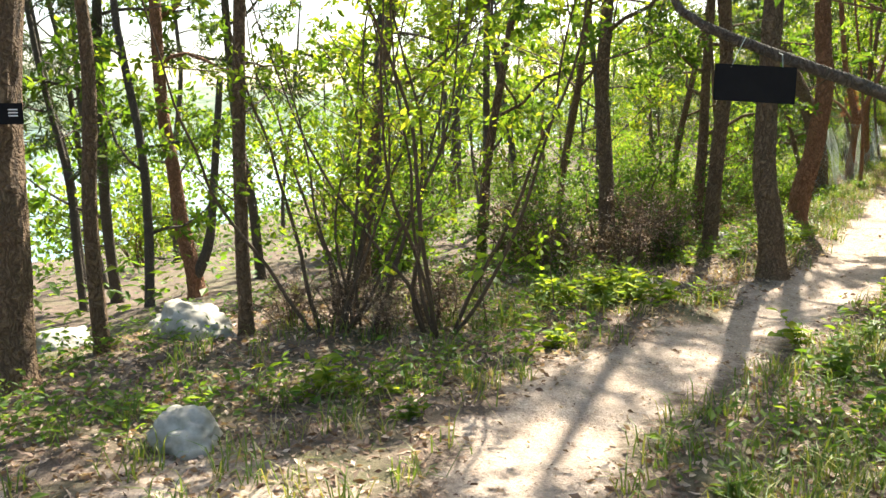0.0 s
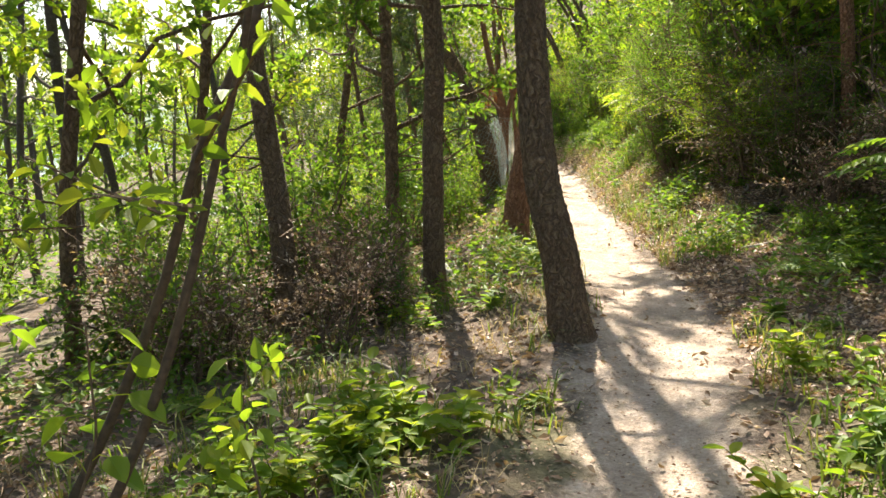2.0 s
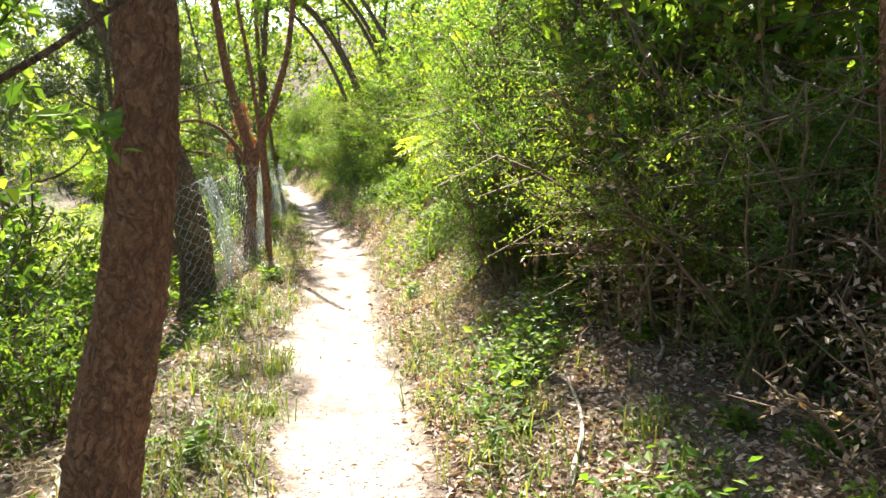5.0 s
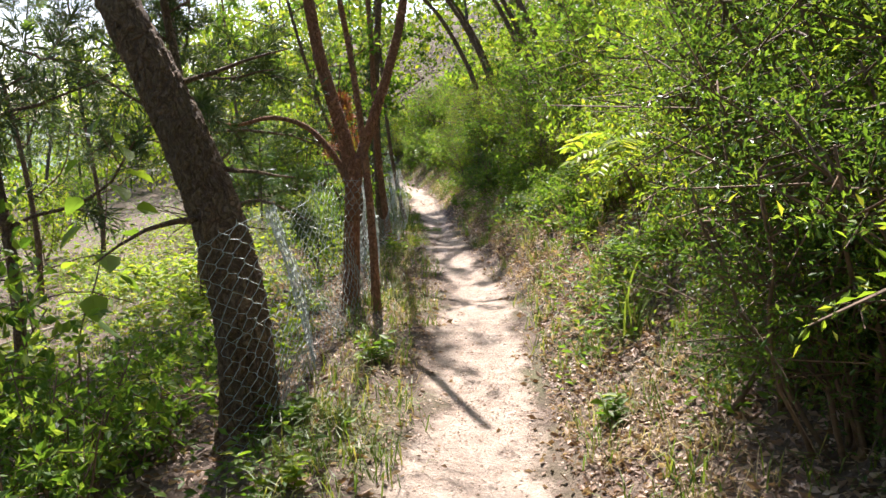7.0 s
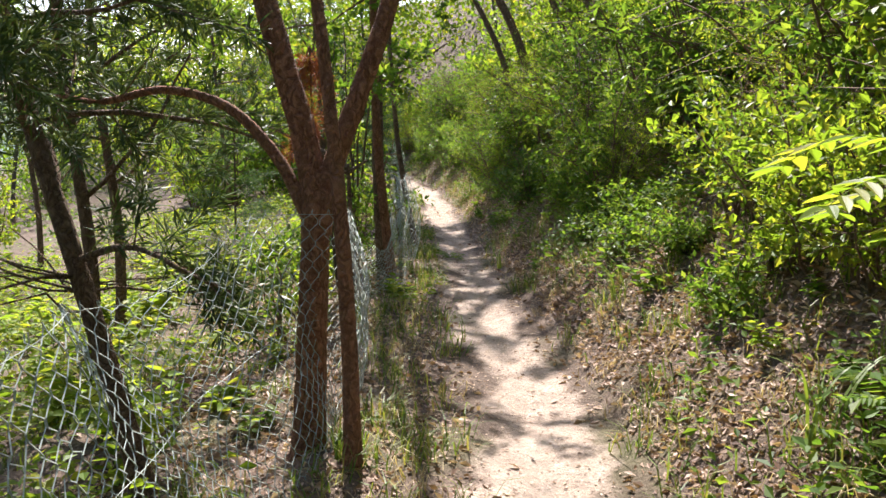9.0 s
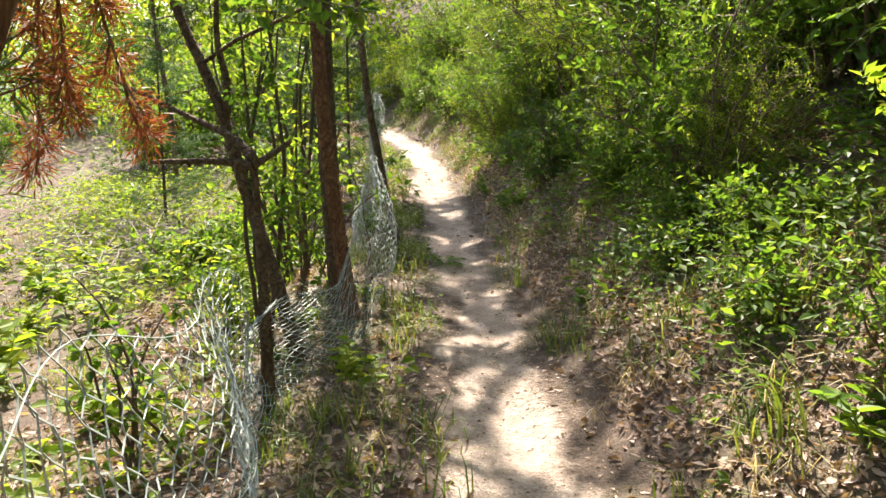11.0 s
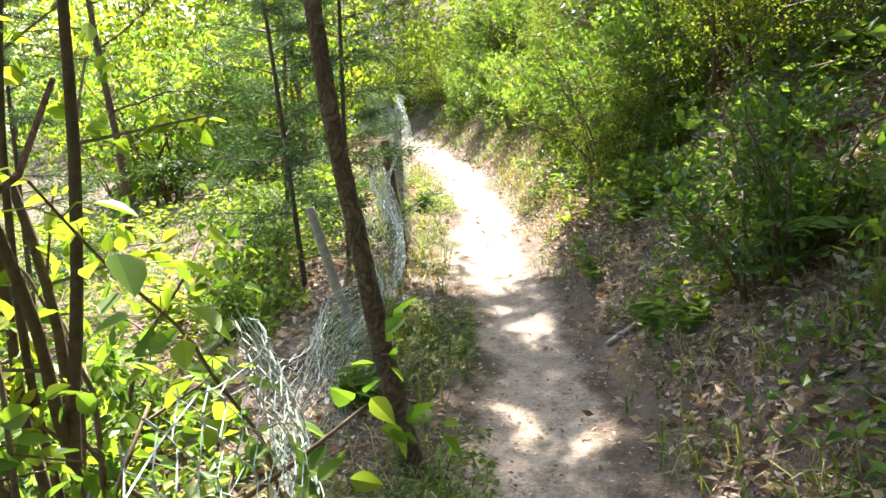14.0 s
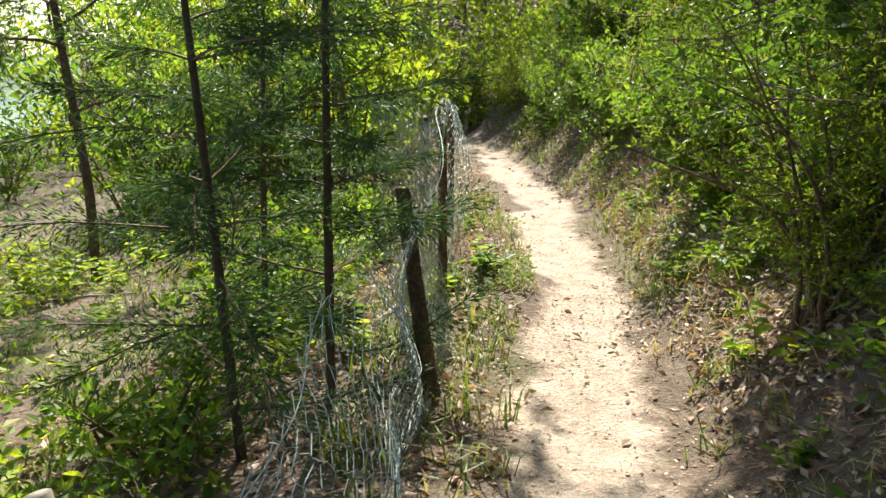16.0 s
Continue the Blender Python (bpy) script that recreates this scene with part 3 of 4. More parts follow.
tree((-1.535, 13.98), [(-0.03, 0.0, 0.6), (-0.05, 0.02, 1.2), (-0.05, 0.05, 2.0)], 6.0, 0.058, BARK, LEAF, 17, "dark brown trunk close behind another", 3.4, 4, 1.0, 5, 24, 0.085, sides=28, rough=0.07, rings=140)
c1 = tree((-1.52, 13.15), [(-0.10, 0.03, 0.4), (-0.27, 0.1, 0.9), (-0.36, 0.15, 1.18), (-0.46, 0.18, 1.42), (-0.58, 0.2, 1.7)], 4.0, 0.036, BARK, LEAF, 18, "crooked grey-brown small tree behind the fence", 1.4, 11, 1.1, 8, 36, 0.075, sides=16, rough=0.04, rings=70)
part("limb", tube(spline([(-0.36, 0.15, 1.15), (-0.35, 0.18, 1.35), (-0.40, 0.22, 1.6), (-0.36, 0.3, 2.2)], 16), np.linspace(0.022, 0.009, 16), 10, 0.04, 5), BARK, c1, smooth=True)
c2 = tree((-1.5, 12.62), [(0.0, 0.02, 0.5), (-0.01, 0.03, 0.85), (-0.02, 0.04, 1.14)], 1.13, 0.03, BARK, LEAF, 19, "low crooked dead tree with bare side branches", 0.6, 0, sides=14, rough=0.04, rings=40)
part("dead_branch", tube(spline([(-0.02, 0.04, 1.1), (-0.12, 0.1, 1.18), (-0.35, 0.2, 1.26), (-0.75, 0.3, 1.42)], 16), np.linspace(0.022, 0.006, 16), 8, 0.04, 6), BARK, c2, smooth=True)
part("dead_branch", tube(spline([(-0.02, 0.03, 1.08), (-0.15, 0.0, 1.1), (-0.4, -0.05, 1.1)], 10), np.linspace(0.02, 0.008, 10), 8, 0.04, 6), BARK, c2, smooth=True)
part("dead_branch", tube(spline([(-0.02, 0.04, 1.08), (0.05, 0.12, 1.13), (0.08, 0.2, 1.16)], 8), np.linspace(0.016, 0.008, 8), 8, 0.04, 6), BARK, c2, smooth=True)
tree((-1.5, 15.72), [(-0.11, 0.05, 0.5), (-0.175, 0.07, 0.85), (-0.24, 0.08, 1.25), (-0.31, 0.1, 2.0)], 5.5, 0.036, BARK, LEAF, 20, "thin dark leaning trunk at the trail's edge", 2.5, 7, 1.3, 6, 36, 0.085, sides=16, rough=0.05, rings=80)
tree((-2.42, -3.95), [(-0.08, 0.08, 0.9), (-0.2, 0.2, 1.9)], 8, 0.125, BARK, NEEDLE, 21, "thick dark pine trunk with rough bark", 3.6, 9, 1.8, 7, 60, 0.13, needles=True, sides=30, rough=0.06, rings=100)
tree((-2.62, -3.3), [(-0.03, 0.0, 0.9), (-0.1, 0.1, 1.9)], 6, 0.05, BARK, NEEDLE, 22, "slender trunk beside a thick pine", 3.0, 6, 1.3, 6, 50, 0.13, needles=True)
tree((-2.15, -2.55), [(-0.03, 0.02, 0.7), (-0.05, 0.05, 1.4), (-0.05, 0.1, 2.2)], 6, 0.05, BARK, LEAF, 23, "straight slim brown trunk in the undergrowth", 2.3, 8, 1.5, 6, 36, 0.085, sides=16, dead=2)
tree((-1.5, 1.4), [(-0.07, 0.1, 0.8), (-0.17, 0.2, 1.4), (-0.25, 0.3, 2.0)], 7.5, 0.08, BARK, NEEDLE, 24, PINE, 2.2, 11, 1.6, 7, 55, 0.12, needles=True, sides=22, dead=4)
tree((-1.3, 3.25), [(0.02, 0.05, 1.0), (0.0, 0.1, 2.0)], 7, 0.06, BARK, LEAF, 25, "slim brown trunk with low leafy boughs", 1.0, 16, 1.3, 8, 34, 0.07, sides=20, dead=4)
tree((-0.72, 2.1), [(0.01, 0.05, 1.0), (0.03, 0.1, 2.0)], 7, 0.078, BARK, NEEDLE, 26, PINE, 2.6, 9, 1.5, 7, 50, 0.12, needles=True, sides=20, dead=3)
Lt = tree((-4.65, -1.15), [(-0.05, 0, 0.3), (-0.2, 0, 0.75), (-0.32, 0.02, 1.3), (-0.5, 0.05, 2.0)], 6, 0.085, BARK_RED, NEEDLE, 27, "pale red forked pine on the slope to the lake", 2.2, 9, 1.6, 7, 50, 0.13, needles=True, sides=16)
part("limb", tube(spline([(-0.02, 0, 0.25), (0.08, 0.1, 0.6), (0.06, 0.2, 1.1), (0.12, 0.3, 2.2)], 20), np.linspace(0.06, 0.03, 20), 12, 0.05, 7), BARK_GREY, Lt, smooth=True)
tree((2.62, 4.5), [(-0.03, 0.05, 0.8), (-0.08, 0.1, 1.8)], 6.5, 0.07, BARK_RED, LEAF, 28, "brown trunk among the bank's thicket", 2.2, 9, 1.5, 7, 36, 0.085, sides=18, dead=5)
tree((2.1, 5.9), [(0.04, 0.05, 0.8), (0.07, 0.1, 1.8)], 6.5, 0.06, BARK, LEAF, 29, "dark trunk in the leafy bank", 1.8, 10, 1.5, 7, 38, 0.085, sides=16, dead=4)
tree((2.3, -0.4), [(-0.1, 0.0, 0.9), (-0.35, -0.1, 1.7)], 5.0, 0.06, BARK, LEAF, 30, "tree that leans over the trail with low branches", 2.2, 9, 1.7, 7, 38, 0.085, sides=16)
over = tree((2.45, -2.45), [(-0.1, -0.05, 0.7), (-0.4, -0.2, 1.15)], 1.2, 0.04, BARK_GREY, LEAF, 31, "low tree with a branch that hangs across the trail", 1.2, 0, sides=12)
part("limb", tube(spline([(-0.38, -0.2, 1.05), (-0.87, -0.47, 1.33), (-1.05, -0.59, 1.41), (-1.23, -0.71, 1.49), (-1.38, -0.82, 1.57), (-1.45, -0.85, 1.67), (-1.55, -0.9, 2.1)], 40), np.linspace(0.024, 0.010, 40), 10, 0.05, 8), BARK_GREY, over, smooth=True)
rng = np.random.default_rng(5)
w, f = leafy_twigs([(-0.8 - 0.09 * i, -0.45 - 0.05 * i, 1.5 + 0.09 * i) for i in range(9)] * 4, rng.normal(size=(36, 3)) * [0.8, 0.8, 0.3] + UP * 0.55, rng, 0.35, 14, 0.05, 0.5)
part("wood", w, TWIG, over, kind="stuff")
part("foliage", f, LEAF, over, kind="stuff")

for i, (x, y, h, lean, rch) in enumerate([(-2.78, 18.28, 2.7, (-0.3, 0.3), 0.95), (-2.56, 18.55, 2.6, (-0.05, 0.35), 0.6), (-3.4, 19.6, 2.4, (0.1, 0.1), 0.8), (-4.4, 17.8, 2.2, (0.0, 0.1), 0.8)]):
    conifer((x, y), h, 60 + i, "young dark green conifer behind the wire fence", lean, 0.12, rch)

for i, (x, y, h, lean, s) in enumerate(((1.02, 9.3, 0.85, (-0.2, -0.05), 0.42), (2.15, 1.6, 0.9, (-0.1, 0.0), 0.36), (2.3, 2.3, 0.8, (0.0, -0.1), 0.36), (0.55, 16.9, 0.6, (-0.2, 0.0), 0.3), (0.2, 19.2, 0.7, (-0.3, 0.0), 0.3), (1.1, 12.9, 0.7, (-0.2, 0.0), 0.28))):
    pinnate((x, y), h, lean, 400 + i, s, "green shoot with long leaves of paired leaflets", i == 0)
for i, (x, y, n, h) in enumerate(((0.85, 8.35, 9, 0.75), (0.75, 9.6, 7, 0.5), (-0.75, -1.6, 7, 0.35), (0.35, 12.0, 7, 0.45), (-1.25, 15.2, 6, 0.3), (-0.55, 14.7, 6, 0.3), (1.2, -2.2, 8, 0.3))):
    tall_grass((x, y), n, h, 420 + i, "tuft of long arching green grass blades")

# ---- multi-stemmed shrubs ----
def stem_clump(at, n, height, spread, seed, leaf, label, reach=0.55):
    rng = np.random.default_rng(seed)
    x, y = at
    ob = thing("shrub", (x, y, float(land(x, y)) - 0.04), label, "shrub")
    starts, heads = [], []
    for i in range(n):
        a = rng.uniform(0, 2 * np.pi)
        t = rng.uniform(0.15, 1.0) * spread
        P = grow((math.cos(a) * 0.09, math.sin(a) * 0.09, 0), (math.cos(a) * t, math.sin(a) * t, 1), height * rng.uniform(0.75, 1.1), rng, 9, 0.13, 0.05)
        P = spline(P, 24)
        part("stem", tube(P, np.linspace(rng.uniform(0.010, 0.017), 0.004, 24), 7, 0.05, seed + i), SHRUB_BARK, ob, smooth=True)
        for _ in range(9):
            q = int(rng.uniform(0.3, 1) * 23)
            starts.append(P[q])
            b = rng.uniform(0, 2 * np.pi)
            heads.append((math.cos(b), math.sin(b), rng.uniform(0.0, 0.8)))
    w, f = leafy_twigs(starts, heads, rng, reach, 20, 0.046, 0.55, 0.6, 0.0, 2)
    part("wood", w, TWIG, ob, kind="stuff")
    part("foliage", f, leaf, ob, kind="stuff")
    return ob


stem_clump((-1.68, -2.25), 9, 3.0, 0.8, 71, LEAF_SUN, "multi-stemmed shrub with thin dark stems and fresh leaves")
stem_clump((-1.5, -2.15), 4, 2.4, 0.7, 73, LEAF, "multi-stemmed shrub with thin dark stems and fresh leaves")
stem_clump((-1.08, -1.85), 7, 3.1, 0.5, 72, LEAF_SUN, "multi-stemmed shrub with thin dark stems and fresh leaves")
stem_clump((-2.05, 14.9), 6, 2.8, 0.18, 74, LEAF_SUN, "thin-stemmed leafy shrub grown through the fence", 0.36)
stem_clump((-1.85, 13.5), 4, 2.4, 0.22, 75, LEAF, "thin-stemmed leafy shrub grown through the fence", 0.36)

def vine(at, height, lean, n, size, seed, label):
    """A climbing stem with broad hanging leaves near its top."""
    rng = np.random.default_rng(seed)
    x, y = at
    ob = thing("vine", (x, y, float(land(x, y)) - 0.03), label, "vine")
    P = spline(grow((0, 0, 0), (lean[0], lean[1], 1), height, rng, 7, 0.16), 30)
    part("stem", tube(P, np.linspace(0.006, 0.002, 30), 5), TWIG, ob, smooth=True)
    for i in range(n):
        q = int(30 * (0.45 + 0.54 * i / n))
        a = i * 2.4 + rng.normal() * 0.4
        o = np.array([math.cos(a), math.sin(a), 0])
        tip = P[q] + o * size * rng.uniform(0.5, 1.1) + UP * size * 0.25
        L = size * rng.uniform(0.65, 1.1)
        blade = leaves(tip[None], (o * 0.8 - UP * rng.uniform(0.1, 0.7))[None], L, 0.85, rng, 0.75, 0.1)
        part("leaf", join(blade, tube([P[q], (P[q] + tip) / 2 + UP * 0.01, tip], 0.0015, 3, cap=False)), LEAF_SUN if i % 3 else LEAF, ob)
    return ob


vine((-1.62, 7.35), 1.8, (0.05, 0.0), 16, 0.14, 501, "climbing vine with broad yellow-green leaves behind the fence")
vine((-1.95, 7.0), 1.5, (0.1, 0.05), 14, 0.12, 502, "climbing vine with broad yellow-green leaves behind the fence")
vine((-0.86, -1.6), 0.95, (0.05, 0.0), 13, 0.10, 503, "sapling with broad bright leaves beside the shrubs")
vine((-0.6, -1.2), 0.6, (0.1, 0.0), 9, 0.08, 504, "sapling with broad bright leaves beside the shrubs")
vine((-1.58, 14.95), 1.3, (-0.05, -0.05), 24, 0.07, 505, "leafy vine grown through the wire mesh")

# ---- wire fence ----
FENCE = spline([(-1.12, 7.42, 0), (-0.93, 7.50, 0), (-0.86, 7.75, 0), (-0.86, 8.6, 0), (-0.88, 9.5, 0), (-0.96, 10.1, 0), (-1.12, 11.2, 0), (-1.36, 12.6, 0), (-1.27, 13.75, 0), (-1.62, 15.2, 0), (-1.72, 16.1, 0), (-2.0, 17.4, 0), (-2.2, 18.7, 0), (-2.45, 19.8, 0), (-2.9, 21.5, 0)], 400)
FS = np.concatenate([[0], np.cumsum(np.linalg.norm(np.diff(FENCE, axis=0), axis=1))])
CELL_W, WIRE_R = 0.038, 0.0014


def fence_at(s, k):
    """A point of the sagging mesh: s along its foot, k from its foot (0) to its top (1)."""
    x, y = np.interp(s, FS, FENCE[:, 0]), np.interp(s, FS, FENCE[:, 1])
    top = np.interp(y, [7.4, 8.0, 8.8, 9.6, 10.2, 11.2, 11.8, 12.3, 12.8, 13.3, 13.6, 14.2, 15.2, 16.2, 17.0, 17.5, 18.2, 18.7, 19.2, 21.5], [1.02, 0.98, 0.88, 0.95, 1.05, 0.95, 0.76, 0.5, 0.4, 0.4, 0.85, 0.9, 0.6, 0.5, 0.65, 0.7, 0.6, 0.85, 1.05, 0.8])
    top = top + 0.04 * np.sin(s * 6.0)
    bulge = 0.09 * np.sin(s * 1.9 + 0.7) * np.sin(np.pi * k) + 0.03 * np.sin(s * 7.3 + k * 5) - 0.10 * (1 - k) * np.sin(s * 0.9) ** 2
    slack = 0.03 * np.sin(s * 4.1 + k * 3.0) * k
    lean = np.interp(y, [7.4, 8.0, 8.8, 9.6, 10.2, 11.2, 12.2, 13.2, 14, 15, 16, 17, 18, 18.7], [0, 0.12, 0.42, 0.3, 0, 0.06, 0.08, 0.06, 0, 0.1, 0, 0.04, 0.08, 0])
    return np.stack([x + bulge - lean * k**1.3, y + slack, land(x, y) - 0.02 + k * top], -1)


fence = thing("wire_fence", (0, 0, 0), "sagging galvanised wire mesh fence strung between trunks and posts", "fence")
rng = np.random.default_rng(3)
panels = [0.0, 1.3, 2.9, 4.5, 6.2, 7.8, 9.4, 11.0, 12.6, float(FS[-1])]
for a, b in zip(panels[:-1], panels[1:]):
    meshes = []
    for i in range(int(round(a / CELL_W)), int(round(b / CELL_W))):
        m = 48
        k = np.repeat(np.linspace(0, 0.985, 24), 2) + np.tile([0, 0.015], 24)
        zig = (np.arange(m) // 2 + i) % 2
        s = (i + zig * 0.96) * CELL_W
        knots = fence_at(np.clip(s, 0, FS[-1]), k) + rng.normal(size=(m, 3)) * 0.003
        meshes.append(tube(knots, WIRE_R * (1.3 if a < 5.6 else 0.8), 3, cap=False))
    part("wire_mesh", join(*meshes), WIRE, fence)
for k, r in ((0.98, 0.0012), (0.55, 0.0011)):
    s = np.linspace(0, FS[-1], 260)
    part("tension_wire", tube(fence_at(s, np.full(260, k)) + [0.01, 0, 0], r, 4), WIRE, fence)


def fence_post(at, top, r, lean, label):
    x, y = at
    ob = thing("fence_post", (x, y, float(land(x, y)) - 0.05), label, "fence post")
    P = spline([(0, 0, 0), (lean[0] * 0.5, lean[1] * 0.5, top * 0.5), (lean[0], lean[1], top + 0.05)], 24)
    part("post", tube(P, np.linspace(r * 1.1, r * 0.9, 24), 14, 0.06, 9), DEAD if "pale" in label else BARK, ob, smooth=True)
    return ob


post = fence_post((-2.2, 18.66), 0.76, 0.03, (-0.13, 0.1), "short weathered wooden fence post")
part("wire_tie", tube([(0.035 * math.cos(t) - 0.09, 0.035 * math.sin(t) + 0.11, 0.68 + 0.004 * t) for t in np.linspace(0, 12, 40)], 0.0018, 4), WIRE, post)
fence_post((-2.48, 19.75), 0.85, 0.022, (0.02, 0.0), "weathered wooden fence post hung with loose mesh")
fence_post((-2.95, 21.6), 0.8, 0.022, (0.02, 0.0), "weathered wooden fence post")
fence_post((-1.98, 16.78), 0.6, 0.022, (-0.2, 0.02), "short pale weathered post grown over by weeds")
# loose mesh bunched over the post
rng = np.random.default_rng(8)
bunch = []
for i in range(64):
    u = i / 64
    m = 34
    k = np.linspace(0, 1, m)
    zig = ((np.arange(m) // 2 + i) % 2) * 0.02
    px_ = -2.36 + 0.09 * math.cos(u * 9) + 0.08 * np.sin(k * 5 + u * 4) * (1 - k) + zig - 0.12 * u * k**3
    py_ = 18.98 + 0.3 * (u - 0.5) + 0.05 * math.sin(u * 13) + zig
    bunch.append(tube(np.stack([px_, py_, land(px_, py_) + k * (1.0 + 0.08 * math.sin(u * 7))], -1), 0.0016, 3, cap=False))
tagged(part("loose_wire_mesh", join(*bunch), WIRE), "loose bunched galvanised wire mesh hung over the fence", "wire mesh")

# ---- signs ----
def board(name, corners, thick, mat):
    c = [Vector(p) for p in corners]
    n = (c[1] - c[0]).cross(c[3] - c[0]).normalized() * thick
    bm = bmesh.new()
    front, back = [bm.verts.new(p) for p in c], [bm.verts.new(p + n) for p in c]
    bm.faces.new(front)
    bm.faces.new(back[::-1])
    for i in range(4):
        bm.faces.new((front[i], back[i], back[(i + 1) % 4], front[(i + 1) % 4]))
    bmesh.ops.recalc_face_normals(bm, faces=bm.faces)
    bmesh.ops.bevel(bm, geom=bm.edges[:], offset=thick * 0.25, segments=2, affect="EDGES")
    me = bpy.data.meshes.new(name)
    bm.to_mesh(me)
    bm.free()
    me.materials.append(mat)
    return me


sign = thing("sign", (1.26, -3.22, 1.48), "black blank board hung from a branch over the trail", "sign")
pl = new("panel", board("panel", [(-0.095, -0.1, 0.062), (0.095, 0.1, 0.05), (0.095, 0.1, -0.065), (-0.095, -0.1, -0.05)], 0.01, BLACK))
pl.parent = sign
for q in (-0.06, 0.06):
    part("hanging_wire", tube([(q, q * 1.05, 0.05), (q * 0.9, q * 0.9 + 0.02, 0.09), (q * 0.7, q * 0.6 + 0.04, 0.12 - q * 0.4)], 0.0015, 4), WIRE, sign)
tag_ob = thing("sign", (-2.385, -3.85, 1.37), "small black plate with white lines fixed to a trunk", "sign")
pl = new("panel", board("panel", [(-0.028, -0.064, 0.055), (0.028, 0.064, 0.055), (0.028, 0.064, -0.055), (-0.028, -0.064, -0.055)], 0.008, BLACK))
pl.parent = tag_ob
for i in range(3):
    ln = new("line", board("line", [(0.0, 0.0, 0.006), (0.018, 0.042, 0.006), (0.018, 0.042, 0.0), (0.0, 0.0, 0.0)], 0.003, WHITE))
    ln.parent = tag_ob
    ln.location = (0.008, -0.004, 0.018 - 0.016 * i)

# ---- stones and sticks ----
def stone(x, y, r, seed, label):
    bm = bmesh.new()
    bmesh.ops.create_icosphere(bm, subdivisions=4, radius=1)
    for v in bm.verts:
        p = v.co * 1.2 + Vector((seed * 3.1, 0, 0))
        v.co *= 1 + 0.4 * noise.noise(p) + 0.22 * noise.noise(p * 3) + 0.11 * noise.noise(p * 8) + 0.05 * noise.noise(p * 17)
        v.co.x, v.co.y, v.co.z = v.co.x * r[0], v.co.y * r[1], v.co.z * r[2]
    me = bpy.data.meshes.new("stone")
    bm.to_mesh(me)
    bm.free()
    me.materials.append(STONE)
    me.polygons.foreach_set("use_smooth", [True] * len(me.polygons))
    ob = new("stone", me)
    ob.location = (x, y, float(land(x, y)) + r[2] * 0.35)
    return tagged(ob, label, "stone")


stone(-0.95, -3.85, (0.17, 0.13, 0.13), 1, "pale rough stone half sunk in the leaf litter")
stone(-2.45, -2.75, (0.28, 0.2, 0.14), 2, "grey boulder at the edge of the slope")
stone(-3.3, -3.2, (0.2, 0.2, 0.1), 3, "grey boulder at the edge of the slope")
stone(-0.75, 2.45, (0.12, 0.08, 0.1), 4, "small pale upright stone in the undergrowth")

rng = np.random.default_rng(17)
STICK_AT = [(-1.6, 13.0, 60), (-0.62, 16.95, 8), (-0.3, 1.9, 80), (-0.6, 0.4, 130)]
for i in range(34):
    STICK_AT.append((rng.uniform(-6.0, -2.3), rng.uniform(9.5, 22), rng.uniform(0, 180)))
for i in range(16):
    STICK_AT.append((rng.uniform(1.2, 3.0), rng.uniform(0, 9), rng.uniform(0, 180)))
for x, y, a in STICK_AT:
    L = rng.uniform(0.35, 1.1)
    dx, dy = math.cos(radians(a)) * L / 2, math.sin(radians(a)) * L / 2
    kk = np.linspace(-1, 1, 9)
    xs, ys = x + dx * kk + 0.03 * np.sin(kk * 3 + x), y + dy * kk + 0.03 * np.cos(kk * 4 + y)
    tagged(part("fallen_stick", tube(np.stack([xs, ys, land(xs, ys) + 0.012], -1), np.linspace(0.013, 0.005, 9), 6), DEAD, smooth=True), "bare dead stick lying on the leaf litter", "stick", "fallen sticks")

def brush_pile(at, radius, height, n, seed, label):
    """A heap of cut twigs that lie across one another."""
    rng = np.random.default_rng(seed)
    x, y = at
    ob = thing("brush_pile", (x, y, float(land(x, y))), label, "brush pile")
    for _ in range(n):
        a, r = rng.uniform(0, 2 * np.pi), radius * rng.uniform(0, 1) ** 0.7
        c = np.array([r * math.cos(a), r * math.sin(a), 0])
        c[2] = float(land(x + c[0], y + c[1])) - ob.location.z + height * (1 - (r / radius) ** 2) * rng.uniform(0.0, 1.0) + 0.01
        P = grow(c, (rng.normal(), rng.normal(), rng.normal() * 0.18), rng.uniform(0.3, 0.8), rng, 5, 0.16, -0.02)
        part("twig", tube(P, np.linspace(rng.uniform(0.004, 0.011), 0.002, 6), 4), DEAD, ob)
    return ob


brush_pile((-3.5, 15.9), 0.75, 0.35, 190, 601, "heap of cut dry twigs in the clearing")
brush_pile((-4.6, 17.2), 0.9, 0.25, 150, 602, "heap of cut dry twigs in the clearing")

# dead orange needles that hang from the forked pine
rng = np.random.default_rng(23)
spray = thing("dead_bough", (-1.36, 11.2, 1.62), "hanging bough of dead orange needles", "branch")
wood, starts, heads = [], [], []
for dx, dy, dz in ((0.12, 0.02, -0.3), (0.02, -0.04, -0.26), (-0.12, 0.06, -0.38)):
    P = spline([(0, 0, 0.15), (dx * 0.4, dy * 0.4, 0.02), (dx, dy, dz)], 9)
    wood.append(tube(P, np.linspace(0.006, 0.002, 9), 4))
    starts += list(P[2:]) * 2
    heads += [(dx * 0.6 + rng.normal() * 0.25, dy * 0.6 + rng.normal() * 0.25, -0.8)] * 14
w, f = leafy_twigs(starts, heads, rng, 0.07, 120, 0.03, 0.05, 0.1)
part("wood", join(*wood, w), TWIG, spray, kind="stuff")
part("needles", f, NEEDLE_DEAD, spray, kind="stuff")

